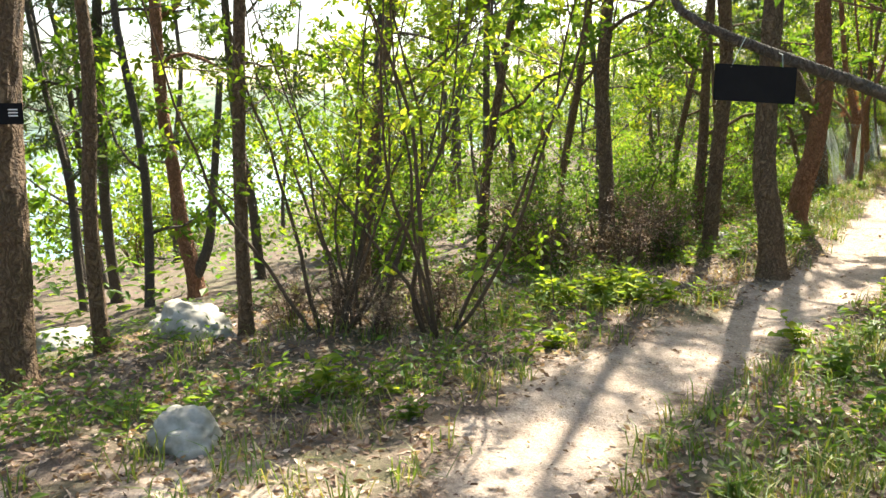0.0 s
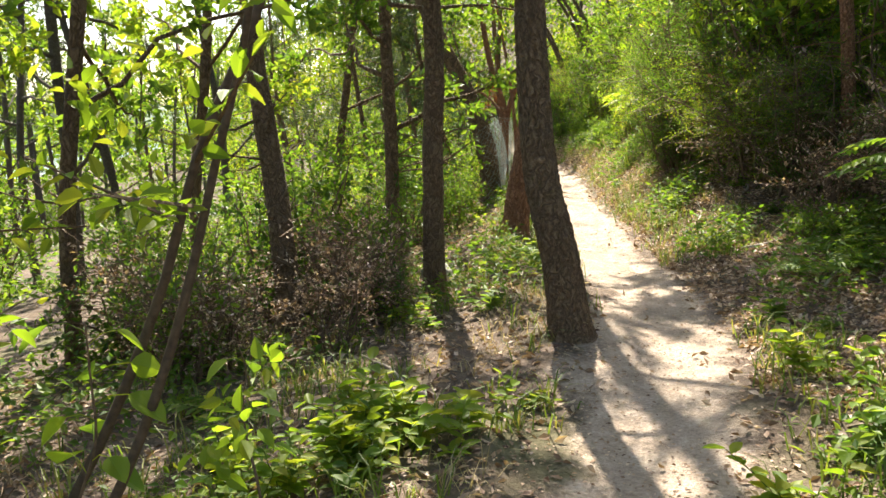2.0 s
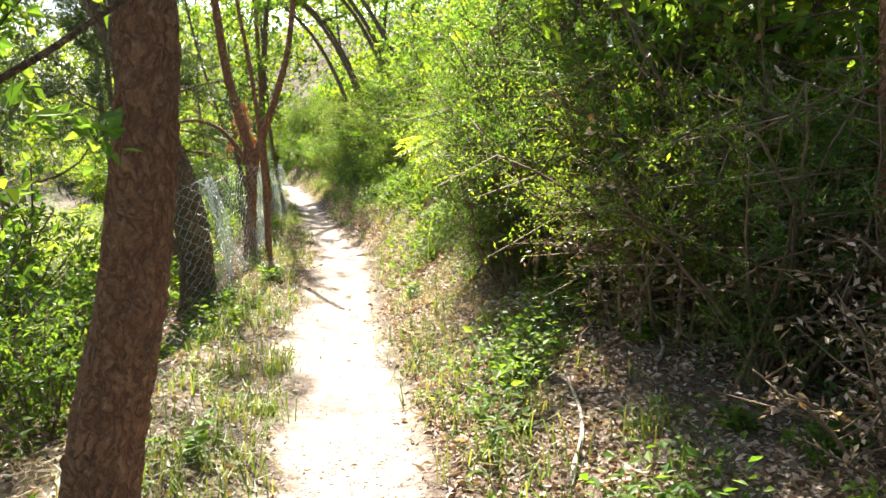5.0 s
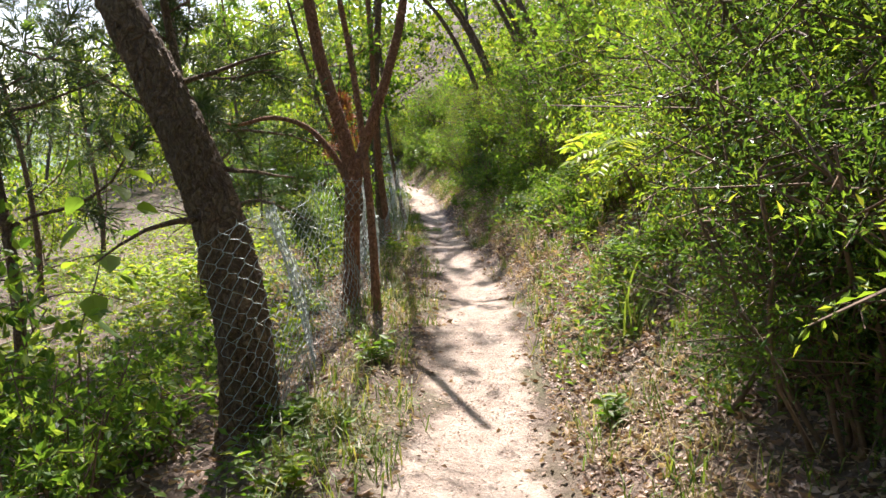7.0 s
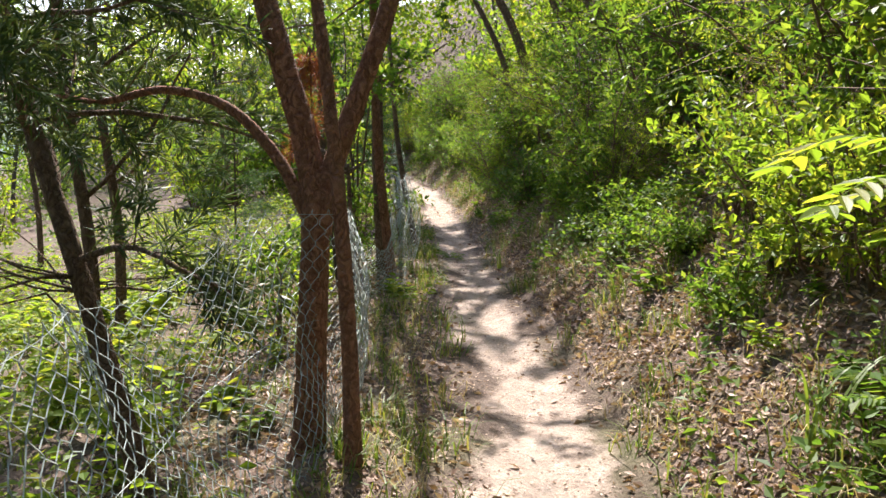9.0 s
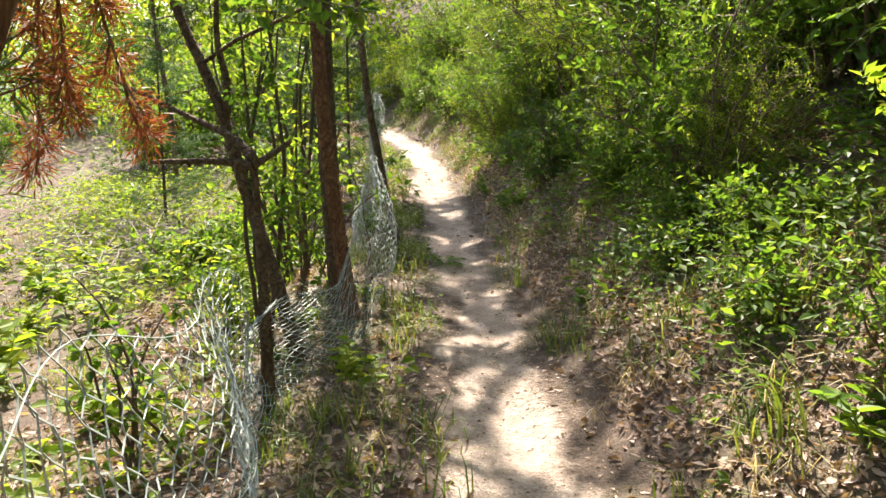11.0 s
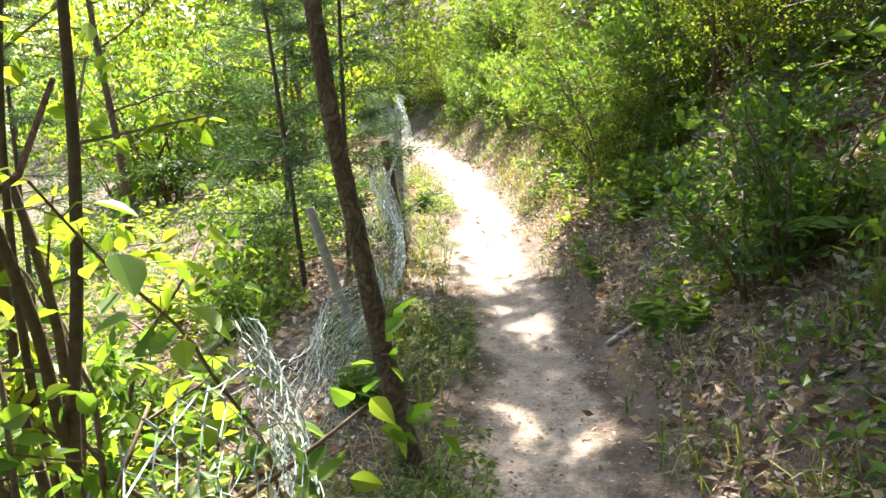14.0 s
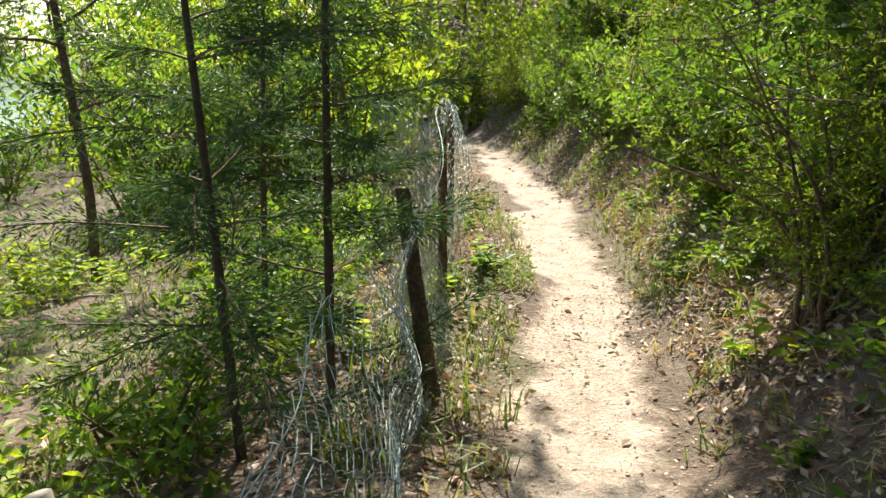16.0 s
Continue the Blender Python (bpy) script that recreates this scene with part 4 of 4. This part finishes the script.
# ---- thickets ----
rng = np.random.default_rng(31)
B_SUN = [bush(100 + i, 0.8, 1.5, 10, 16, 12, 0.084, LEAF_SUN, "dense leafy bush with yellow-green leaves brightened as if sunlit") for i in range(2)]
B_MID = [bush(110 + i, 0.8, 1.5, 10, 16, 13, 0.07, LEAF, "dense leafy green bush on the bank") for i in range(3)]
B_FINE = [bush(150 + i, 0.85, 1.5, 12, 24, 44, 0.023, (LEAF_SUN, LEAF, LEAF_SHADE)[i], "dense fine-leaved bush over dry twigs on the bank", 0.42) for i in range(3)]
B_DARK = [bush(120 + i, 0.75, 1.2, 11, 12, 14, 0.065, LEAF_SHADE, "leafy thicket bush in a shaded leaf colour with bare twigs below") for i in range(2)]
B_LOW = [bush(130 + i, 0.5, 0.45, 9, 10, 12, 0.06, LEAF, "low spreading green undergrowth bush", 0.55) for i in range(2)]
for y in np.arange(-0.5, 29, 0.74):
    for row, (dd, big) in enumerate(((1.05, 0.62), (1.7, 0.95), (2.7, 1.35), (4.2, 1.9))):
        if rng.uniform() < 0.08 or (y > 5 and row == 3 and rng.uniform() < 0.85):
            continue
        yy = y + rng.normal() * 0.2
        if yy < 4 and row == 0:
            continue
        d = dd + rng.normal() * 0.12 + (0.95 if yy < 4.4 else 0.2 if 10 < yy < 15 and row < 2 else 0)
        if row == 0 and yy < 6.2:
            continue
        if row < 2 and yy > 12:
            place((*B_FINE[:2], B_MID[0], B_DARK[0])[rng.integers(4)], float(trail(yy)) + d, yy, rng, big * 1.0, big * 1.35)
            continue
        if row < 2 and yy < 10:
            grown = 1.4 if yy > 5.4 else 1.0
            place(B_FINE[rng.integers(3)], float(trail(yy)) + d + (0.12 if row else 0.1) + (0.28 if 7.6 < yy < 9.6 else 0), yy, rng, big * 0.9 * grown, big * 1.2 * grown)
            continue
        kinds = B_SUN + B_MID + (B_SUN if yy < 11 else B_MID) if yy > 2.4 else B_DARK + B_MID
        place(kinds[rng.integers(len(kinds))], float(trail(yy)) + d, yy, rng, big * 0.85, big * 1.2)
B_DRY = [bush(160 + i, 0.6, 0.9, 12, 14, 9, 0.036, LITTER, "tangle of dry brown twigs under the bushes", 0.5, False, 1.0) for i in range(2)]
for _ in range(26):
    y = rng.uniform(1.5, 13)
    place(B_DRY[rng.integers(2)], float(trail(y)) + rng.uniform(1.35, 2.2) + (0.8 if y < 5.5 else 0), y, rng, 0.6, 1.1)
for y, d in ((7.1, 1.2), (7.7, 1.45), (8.3, 1.5), (8.9, 1.6), (7.4, 1.7), (8.4, 1.8), (6.5, 1.7), (6.2, 1.6), (6.6, 1.4)):
    place(B_FINE[(0, 1, 2, 2)[rng.integers(4)]], float(trail(y)) + d, y, rng, 1.0, 1.2)
for _ in range(9):
    y = rng.uniform(-2.5, 6)
    place(B_DRY[rng.integers(2)], float(trail(y)) - rng.uniform(1.7, 3.0), y, rng, 0.5, 0.9)
for y, d, s in ((1.0, 2.6, 0.5), (1.7, 2.4, 0.45), (2.3, 2.6, 0.6), (3.3, 2.4, 0.5), (2.6, 3.0, 0.7), (4.4, 2.3, 0.6)):
    place(B_DARK[rng.integers(2)], float(trail(y)) + d, y, rng, s, s * 1.2)
for x, y, s in ((2.0, 5.7, 1.0), (2.6, 5.2, 0.9), (2.5, 5.9, 1.2), (3.2, 5.0, 1.1)):
    place(B_FINE[0], x, y, rng, s, s * 1.15)
shoot = bush(170, 0.4, 1.2, 5, 7, 9, 0.06, LEAF, "leafy shoot with broad leaves beside the fence", 0.6, 2)
for x, y, s in ((-2.2, 15.2, 0.9), (-1.85, 14.4, 0.8), (-2.0, 6.8, 1.2), (-1.9, 12.3, 0.7), (-2.15, 7.3, 1.2)):
    place(shoot, x, y, rng, s, s * 1.02)
drop(shoot)
for _ in range(7):
    y = rng.uniform(0.8, 4.4)
    place(B_LOW[rng.integers(2)], float(trail(y)) + rng.uniform(1.3, 2.2), y, rng, 0.35, 0.6)
for _ in range(12):
    y = rng.uniform(1.5, 6.0)
    place(B_DRY[rng.integers(2)], float(trail(y)) + rng.uniform(2.1, 3.3), y, rng, 1.0, 1.6)
for _ in range(34):
    y = rng.uniform(9, 22)
    place(B_LOW[rng.integers(2)], float(trail(y)) + rng.uniform(0.85, 1.35), y, rng, 0.4, 0.7)
for y in np.arange(24, 34, 1.0):                     # where the trail bends away
    for _ in range(2):
        x = float(trail(y)) - rng.uniform(1.0, 5)
        place((B_SUN + B_MID)[rng.integers(5)], x, y + rng.normal() * 0.3, rng, 1.0, 1.8)
for _ in range(9):                                   # undergrowth on the left of the first stretch
    y = rng.uniform(-3, 7)
    x = float(trail(y)) - rng.uniform(2.6, 5.5)
    place((B_SUN + B_LOW + B_MID)[rng.integers(7)], x, y, rng, 0.5, 0.95)
for x, y, s in ((-1.75, 1.9, 0.75), (-1.2, 2.2, 0.5), (-1.9, 2.6, 0.8), (-1.35, 3.5, 0.6), (-1.0, 1.55, 0.4), (-1.6, 4.6, 0.7), (-1.7, 5.6, 0.8), (-1.9, 6.4, 0.8), (-1.5, 7.0, 0.55), (-1.7, 0.4, 0.55), (-2.2, 0.9, 0.7), (-1.15, 5.2, 0.45), (-1.3, 6.3, 0.5)):
    place((B_DARK + B_MID)[rng.integers(5)], x, y, rng, s, s * 1.15)
for _ in range(20):                                  # behind the fence
    y = rng.uniform(6.5, 23)
    x = float(trail(y)) - rng.uniform(1.4, 2.4)
    place(B_LOW[rng.integers(2)], x, y, rng, 0.5, 1.0)
for _ in range(14):                                  # down the slope
    y = rng.uniform(-9, 30)
    x = float(trail(y)) - rng.uniform(6, 16)
    place((B_MID + B_SUN)[rng.integers(5)], x, y, rng, 0.7, 1.5)
for _ in range(22):
    y = rng.uniform(19, 29)
    place((B_LOW + B_MID)[rng.integers(5)], float(trail(y)) + rng.uniform(0.75, 1.3), y, rng, 0.45, 0.7)
for x, y, sc in ((-1.7, -2.1, 0.5), (-1.4, -2.0, 0.45), (-1.2, -1.7, 0.5), (-2.0, -2.3, 0.45), (-1.1, 0.9, 0.6), (-1.5, 0.6, 0.6), (-0.9, 1.6, 0.5), (-1.3, 1.9, 0.6)):
    place(B_DRY[rng.integers(2)], x, y, rng, sc, sc * 1.1)
for _ in range(14):                                  # dead leaves and stems under the thicket
    y = rng.uniform(3.2, 7.5)
    place(B_DRY[rng.integers(2)], float(trail(y)) + rng.uniform(1.5, 2.6), y, rng, 0.8, 1.2)
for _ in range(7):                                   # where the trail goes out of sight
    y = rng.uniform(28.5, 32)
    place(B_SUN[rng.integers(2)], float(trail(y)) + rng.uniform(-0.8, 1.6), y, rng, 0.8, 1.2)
for ob in B_SUN + B_MID + B_DARK + B_LOW + B_FINE + B_DRY:
    drop(ob)

# woods on the slope, over the bank and behind
rng = np.random.default_rng(37)
FAR = [tree((0, 0), [(0.05, 0.02, 1.2), (0.0, 0.08, 2.4)], 7.5, 0.07, BARK_GREY, m, 140 + i, "slim tree in the woods with a broken leafy crown", f0, 11, 1.8, 8, p, s, needles=nd, rings=30, sides=9, dead=4)
       for i, (m, f0, p, s, nd) in enumerate(((LEAF, 0.9, 20, 0.13, False), (LEAF_SUN, 1.4, 20, 0.13, False), (NEEDLE, 2.2, 42, 0.18, True), (LEAF, 2.8, 22, 0.12, False)))]
for _ in range(32):                                  # between the trail and the lake, first stretch
    y = rng.uniform(-9, 9)
    place(FAR[rng.integers(3)], float(trail(y)) - rng.uniform(4.4, 13), y, rng, 0.6, 1.0, 0.1)
for _ in range(32):                                  # round the clearing behind the fence
    y = rng.uniform(9, 38)
    place(FAR[1 + rng.integers(3)], float(trail(y)) - rng.uniform(9, 22), y, rng, 0.7, 1.1, 0.1)
for _ in range(34):                                  # on the bank
    y = rng.uniform(-3, 32)
    off = rng.uniform(2.4, 9)
    off = off + 4 if 4 < y < 10.5 and off < 5.5 else off
    place(FAR[(0, 1, 3)[rng.integers(3)]], float(trail(y)) + off, y, rng, 0.7, 1.1, 0.1)
for _ in range(18):
    y = rng.uniform(37, 47)
    place(FAR[rng.integers(2)], float(trail(y)) + rng.choice([-1, 1]) * rng.uniform(1.0, 5), y, rng, 0.8, 1.1, 0.1)
for x, y in ((5, -7), (4, -9.5), (1, -10), (-1.5, -8), (6.5, -4.5), (-4, -7), (5.5, -1.5)):
    place(FAR[rng.integers(4)], x, y, rng, 0.8, 1.1, 0.1)
for ob in FAR:
    drop(ob)
# added trees: crowns above the view, set along the sun's rays to shade the trail
for i, (y, off, reach) in enumerate(((1.6, 2.7, 1.9), (5.3, 3.1, 1.8), (5.7, 2.3, 1.6), (6.4, 2.6, 1.5), (17.9, 2.2, 1.9), (19.0, 2.2, 2.0), (20.2, 2.3, 1.7), (20.5, 1.7, 2.0), (20.9, 1.5, 1.5), (21.4, 1.9, 1.5))):
    tree((float(trail(y)) + off, y), [(-0.15, 0, 0.9), (-0.5, 0.05, 1.9), (-1.1, 0.1, 2.9), (-1.9, 0.1, 3.7)], 5.0, 0.06, BARK, (LEAF, LEAF_SUN)[i % 2], 300 + i,
         "added tree on the bank whose unseen crown shades the trail", 2.9, 12, reach, 9, 34, 0.095, sides=12, rings=40)
for i, (y, off) in enumerate(((6.6, 2.2), (7.5, 2.15), (8.5, 2.25), (9.6, 2.2), (5.7, 2.5))):
    tree((float(trail(y)) + off, y), [(-0.1, 0, 0.9), (-0.2, 0.05, 1.7)], 4.2, 0.045, BARK, LEAF, 340 + i, "leafy young tree in the thicket on the bank", 0.7, 16, 1.15, 10, 46, 0.036, sides=10, rings=36)
# added trees: high crowns that block the sun from the bank's bushes
for i, (x, y) in enumerate(((1.75, 7.4), (2.5, 6.4), (3.1, 7.6), (1.55, 9.6), (2.3, 8.9))):
    tree((x, y), [(0.05, 0, 1.2), (-0.05, 0.05, 2.6)], 6.2, 0.05, BARK, (LEAF, LEAF_SUN)[i % 2], 360 + i, "slender tree added to shade the thicket with its high crown", 3.0, 12, 1.3, 9, 40, 0.075, sides=12, rings=40, dead=5)
for i, (x, y) in enumerate(((-2.9, 11.6), (-3.6, 13.2), (-3.1, 9.0), (-5.2, 11.0), (-6.5, 14.5), (-7.5, 18.0), (-6.0, 21.5), (-5.0, 24.5), (-8.5, 12.0))):
    tree((x, y), [(0.03, 0, 0.9), (-0.1, 0.05, 1.9)], 4.6, 0.045, BARK, NEEDLE, 350 + i, "slim pine with sparse drooping twigs behind the fence", 1.2, 14, 1.2, 8, 60, 0.1, needles=True, sides=10, rings=36, dead=6)
for i, (x, y) in enumerate(((-2.6, 0.8), (-2.9, 2.9), (-2.4, 5.2), (-2.9, -0.6))):
    tree((x, y), [(0.05, 0, 0.9), (0.2, 0.05, 1.9)], 6.0, 0.05, BARK, (LEAF, LEAF_SUN)[i % 2], 320 + i, "slim leafy tree among the undergrowth", 1.5, 13, 1.6, 8, 32, 0.09, sides=12, rings=40, dead=3)


def far_woods(n, rng, spread, leaf, name, label):
    """Clumps of large leaves that close the view far off."""
    C = []
    for _ in range(n):
        x, y, h = spread(rng)
        z = float(land(x, y)) + h
        m = rng.integers(50, 110)
        C.append(np.array([x, y, z]) + rng.normal(size=(m, 3)) * [0.7, 0.7, 0.45])
    C = np.concatenate(C)
    tagged(part(name, small_leaves(C, rng.normal(size=C.shape) - UP * 0.2, rng.uniform(0.12, 0.26, len(C)), 0.6, rng, 0.3), leaf), label, "woods", kind="stuff")


far_woods(560, rng, lambda r: (lambda y: (float(trail(y)) + r.uniform(6, 22), y, r.uniform(0.2, 4.5)))(r.uniform(-4, 45)), LEAF, "hillside_foliage", "green foliage of the wooded hillside above the trail")
# the sunlit look of the far bend comes from the lighter leaf colour
far_woods(420, rng, lambda r: (lambda y: (float(trail(y)) + r.uniform(-9, 7), y, r.uniform(0.2, 6.5)))(r.uniform(32.5, 46)), LEAF_SUN, "distant_foliage", "foliage in a sunlit leaf colour where the trail bends away")
far_woods(420, rng, lambda r: (-r.uniform(16, 30), r.uniform(-16, 40), r.uniform(0.1, 4.5) ), LEAF, "slope_foliage", "green foliage of the woods towards the lake")

# ---- herbs, ferns, grass, fallen leaves ----
rng = np.random.default_rng(41)
W_SUN = [weed(200 + i, 0.24, 7, 0.075, LEAF_SUN, "low bright green leafy weed") for i in range(2)]
W_MID = [weed(210 + i, 0.2, 6, 0.07, LEAF, "low green leafy weed on the leaf litter") for i in range(2)]
FERN = [fern(220 + i, 0.42, LEAF, "green fern with arching fronds") for i in range(2)]
for _ in range(14):
    place(W_SUN[rng.integers(2)], -0.42 + rng.normal() * 0.25, -0.75 + rng.normal() * 0.22, rng, 0.7, 1.2)
for _ in range(120):
    y = rng.uniform(-4.5, 22)
    side = rng.choice([-1, 1], p=[0.45, 0.55])
    x = float(trail(y)) + side * (rng.uniform(0.48, 1.15) if rng.uniform() < 0.6 else rng.uniform(0.5, 2.2))
    place((W_SUN + W_MID + W_MID)[rng.integers(6)], x, y, rng, 0.5, 1.15)
for _ in range(90):
    y = rng.uniform(8, 23)
    place(W_SUN[rng.integers(2)], float(trail(y)) - rng.uniform(1.3, 4.5), y, rng, 0.8, 1.6)
for x, y, s in ((2.15, 2.6, 1.1), (2.5, 2.2, 1.2), (1.75, 2.2, 0.8), (2.3, 3.2, 0.9), (0.35, 13.9, 0.8), (0.1, 15.3, 0.9), (-0.1, 16.4, 0.9), (0.4, 15.0, 1.0), (0.0, 17.4, 0.9), (1.0, 9.5, 0.8), (-1.15, -0.3, 0.7), (-1.1, 15.3, 0.4)):
    place(FERN[rng.integers(2)], x, y, rng, s, s * 1.1)
for ob in W_SUN + W_MID + FERN:
    drop(ob)


def scatter(n, rng, y0, y1, d0, d1):
    y = rng.uniform(y0, y1, n)
    x = trail(y) + rng.uniform(d0, d1, n)
    return np.stack([x, y, land(x, y)], 1)


rng = np.random.default_rng(43)
tufts = []
for n, y0, y1, d0, d1 in ((260, -5, 3, -2.4, -0.35), (420, -5, 1, 0.45, 2.2), (140, 3, 8, -0.9, -0.3), (620, 3, 28, 0.36, 1.4), (260, 8, 23, -0.95, -0.3), (500, 8, 24, -5, -1.2)):
    for c in scatter(n, rng, y0, y1, d0, d1):
        m = rng.integers(8, 22)
        q = c + np.concatenate([rng.normal(size=(m, 2)) * 0.05, np.zeros((m, 1))], 1)
        q[:, 2] = land(q[:, 0], q[:, 1]) - 0.005
        tufts.append(blades(q, rng.uniform(0.05, 0.2, m), rng.uniform(0.35, 1.2, m), 0.007, rng))
tagged(part("grass", join(*tufts), GRASS), "scattered tufts of green grass along the trail", "grass", kind="stuff")
dry = []
for n, y0, y1, d0, d1 in ((200, 5, 23, 0.36, 1.0), (90, -5, 6, -1.6, -0.4), (300, 8, 24, -6, -1.3), (90, 7, 22, -0.8, -0.36)):
    for c in scatter(n, rng, y0, y1, d0, d1):
        m = rng.integers(8, 20)
        q = c + np.concatenate([rng.normal(size=(m, 2)) * 0.05, np.zeros((m, 1))], 1)
        q[:, 2] = land(q[:, 0], q[:, 1]) - 0.005
        dry.append(blades(q, rng.uniform(0.05, 0.17, m), rng.uniform(0.8, 1.7, m), 0.004, rng))
tagged(part("dry_grass", join(*dry), STRAW), "dry straw-coloured grass on the banks", "grass", kind="stuff")
rng = np.random.default_rng(45)


def patchy(P, a, lo, hi):
    """How thickly a patch grows at each place."""
    v = np.sin(P[:, 0] * 1.9 + a) * np.sin(P[:, 1] * 1.4 + 2 * a) + 0.6 * np.sin(P[:, 0] * 4.3 - P[:, 1] * 3.1 + a)
    return ss(lo, hi, v)


def carpet(P, rng, height, size, leaf, name, label):
    """Low leaves that stand over the ground in patches."""
    a = rng.uniform(0, 2 * np.pi, len(P))
    D = np.stack([np.cos(a), np.sin(a), rng.uniform(-0.1, 0.7, len(P))], 1)
    P = P + np.stack([0 * a, 0 * a, rng.uniform(0.01, 1, len(P)) ** 1.5 * height], 1)
    tagged(part(name, small_leaves(P, D, size * rng.uniform(0.5, 1.3, len(P)), 0.5, rng, 0.7), leaf), label, "undergrowth", kind="stuff")


P = np.concatenate([scatter(80000, rng, 3, 29, 0.42, 2.2), scatter(15000, rng, -4.5, 4, 0.5, 3.0)])
P = P[rng.uniform(size=len(P)) < patchy(P, 0.7, -0.3, 0.7) * ss(0.35, 0.9, P[:, 0] - trail(P[:, 1]))]
carpet(P, rng, 0.26, 0.055, LEAF, "bank_undergrowth", "low green undergrowth on the bank")
P = scatter(30000, rng, -5, 7.5, -3.6, -0.5)
P = P[rng.uniform(size=len(P)) < patchy(P, 2.1, -0.2, 0.8) * ss(0.45, 1.0, trail(P[:, 1]) - P[:, 0])]
carpet(P, rng, 0.17, 0.055, LEAF, "forest_undergrowth", "low green undergrowth under the trees")
P = scatter(46000, rng, 7.5, 24, -6.5, -1.15)
P = P[rng.uniform(size=len(P)) < patchy(P, 4.0, -0.3, 0.7)]
carpet(P, rng, 0.28, 0.075, LEAF_SUN, "clearing_undergrowth", "seedlings in a sunlit leaf colour in the sunny clearing")
rng = np.random.default_rng(47)
P = np.concatenate([scatter(66000, rng, -5.5, 8, -3.4, 3.0), scatter(80000, rng, 8, 28, -2.2, 1.8), scatter(12000, rng, 8, 24, -7, -1.5)])
d = np.abs(P[:, 0] - trail(P[:, 1]))
P = P[rng.uniform(size=len(P)) < np.clip((d - 0.2) / 0.4, 0.02, 1)]
a = rng.uniform(0, 2 * np.pi, len(P))
D = np.stack([np.cos(a), np.sin(a), rng.normal(size=len(P)) * 0.35], 1)
tagged(part("leaf_litter", small_leaves(P + [0, 0, 0.006], D, rng.uniform(0.02, 0.06, len(P)), 0.5, rng, 0.45), LITTER), "brown fallen leaves spread beside the trail", "leaf litter", kind="stuff")
rng = np.random.default_rng(49)
P = np.concatenate([scatter(14000, rng, -5.5, 8, -0.5, 0.5), scatter(15000, rng, 8, 22, -0.45, 0.45)])
P = P[rng.uniform(size=len(P)) < 0.35 + 0.65 * patchy(P, 1.1, -0.2, 0.8)]
a = rng.uniform(0, 2 * np.pi, len(P))
D = np.stack([np.cos(a), np.sin(a), rng.normal(size=len(P)) * 0.2], 1)
tagged(part("leaf_scraps", small_leaves(P + [0, 0, 0.003], D, rng.uniform(0.006, 0.026, len(P)), 0.55, rng, 0.8), LITTER), "small broken leaf scraps trodden into the trail", "leaf litter", kind="stuff")
P = np.concatenate([scatter(42000, rng, 0, 9, 0.4, 2.6), scatter(46000, rng, 9, 23, 0.42, 1.8)])
a = rng.uniform(0, 2 * np.pi, len(P))
D = np.stack([np.cos(a), np.sin(a), rng.normal(size=len(P)) * 0.4], 1)
tagged(part("leaf_litter", small_leaves(P + [0, 0, 0.006], D, rng.uniform(0.018, 0.05, len(P)), 0.5, rng, 0.6), LITTER), "small brown fallen leaves heaped on the bank", "leaf litter", kind="stuff")
P = np.concatenate([scatter(9000, rng, 6, 30, -16, -6), scatter(5000, rng, -9, 7, -12, -3.5)])
P = P[rng.uniform(size=len(P)) < patchy(P, 3.0, -0.5, 0.4)]
carpet(P, rng, 0.45, 0.13, LEAF, "slope_undergrowth", "green undergrowth on the slope below the trail")
P = scatter(16000, rng, 12, 22, -0.75, -0.2)
P = P[rng.uniform(size=len(P)) < patchy(P, 5.0, 0.2, 0.9)]
carpet(P, rng, 0.08, 0.035, GRASS, "trailside_undergrowth", "small green seedlings at the trail's edge")
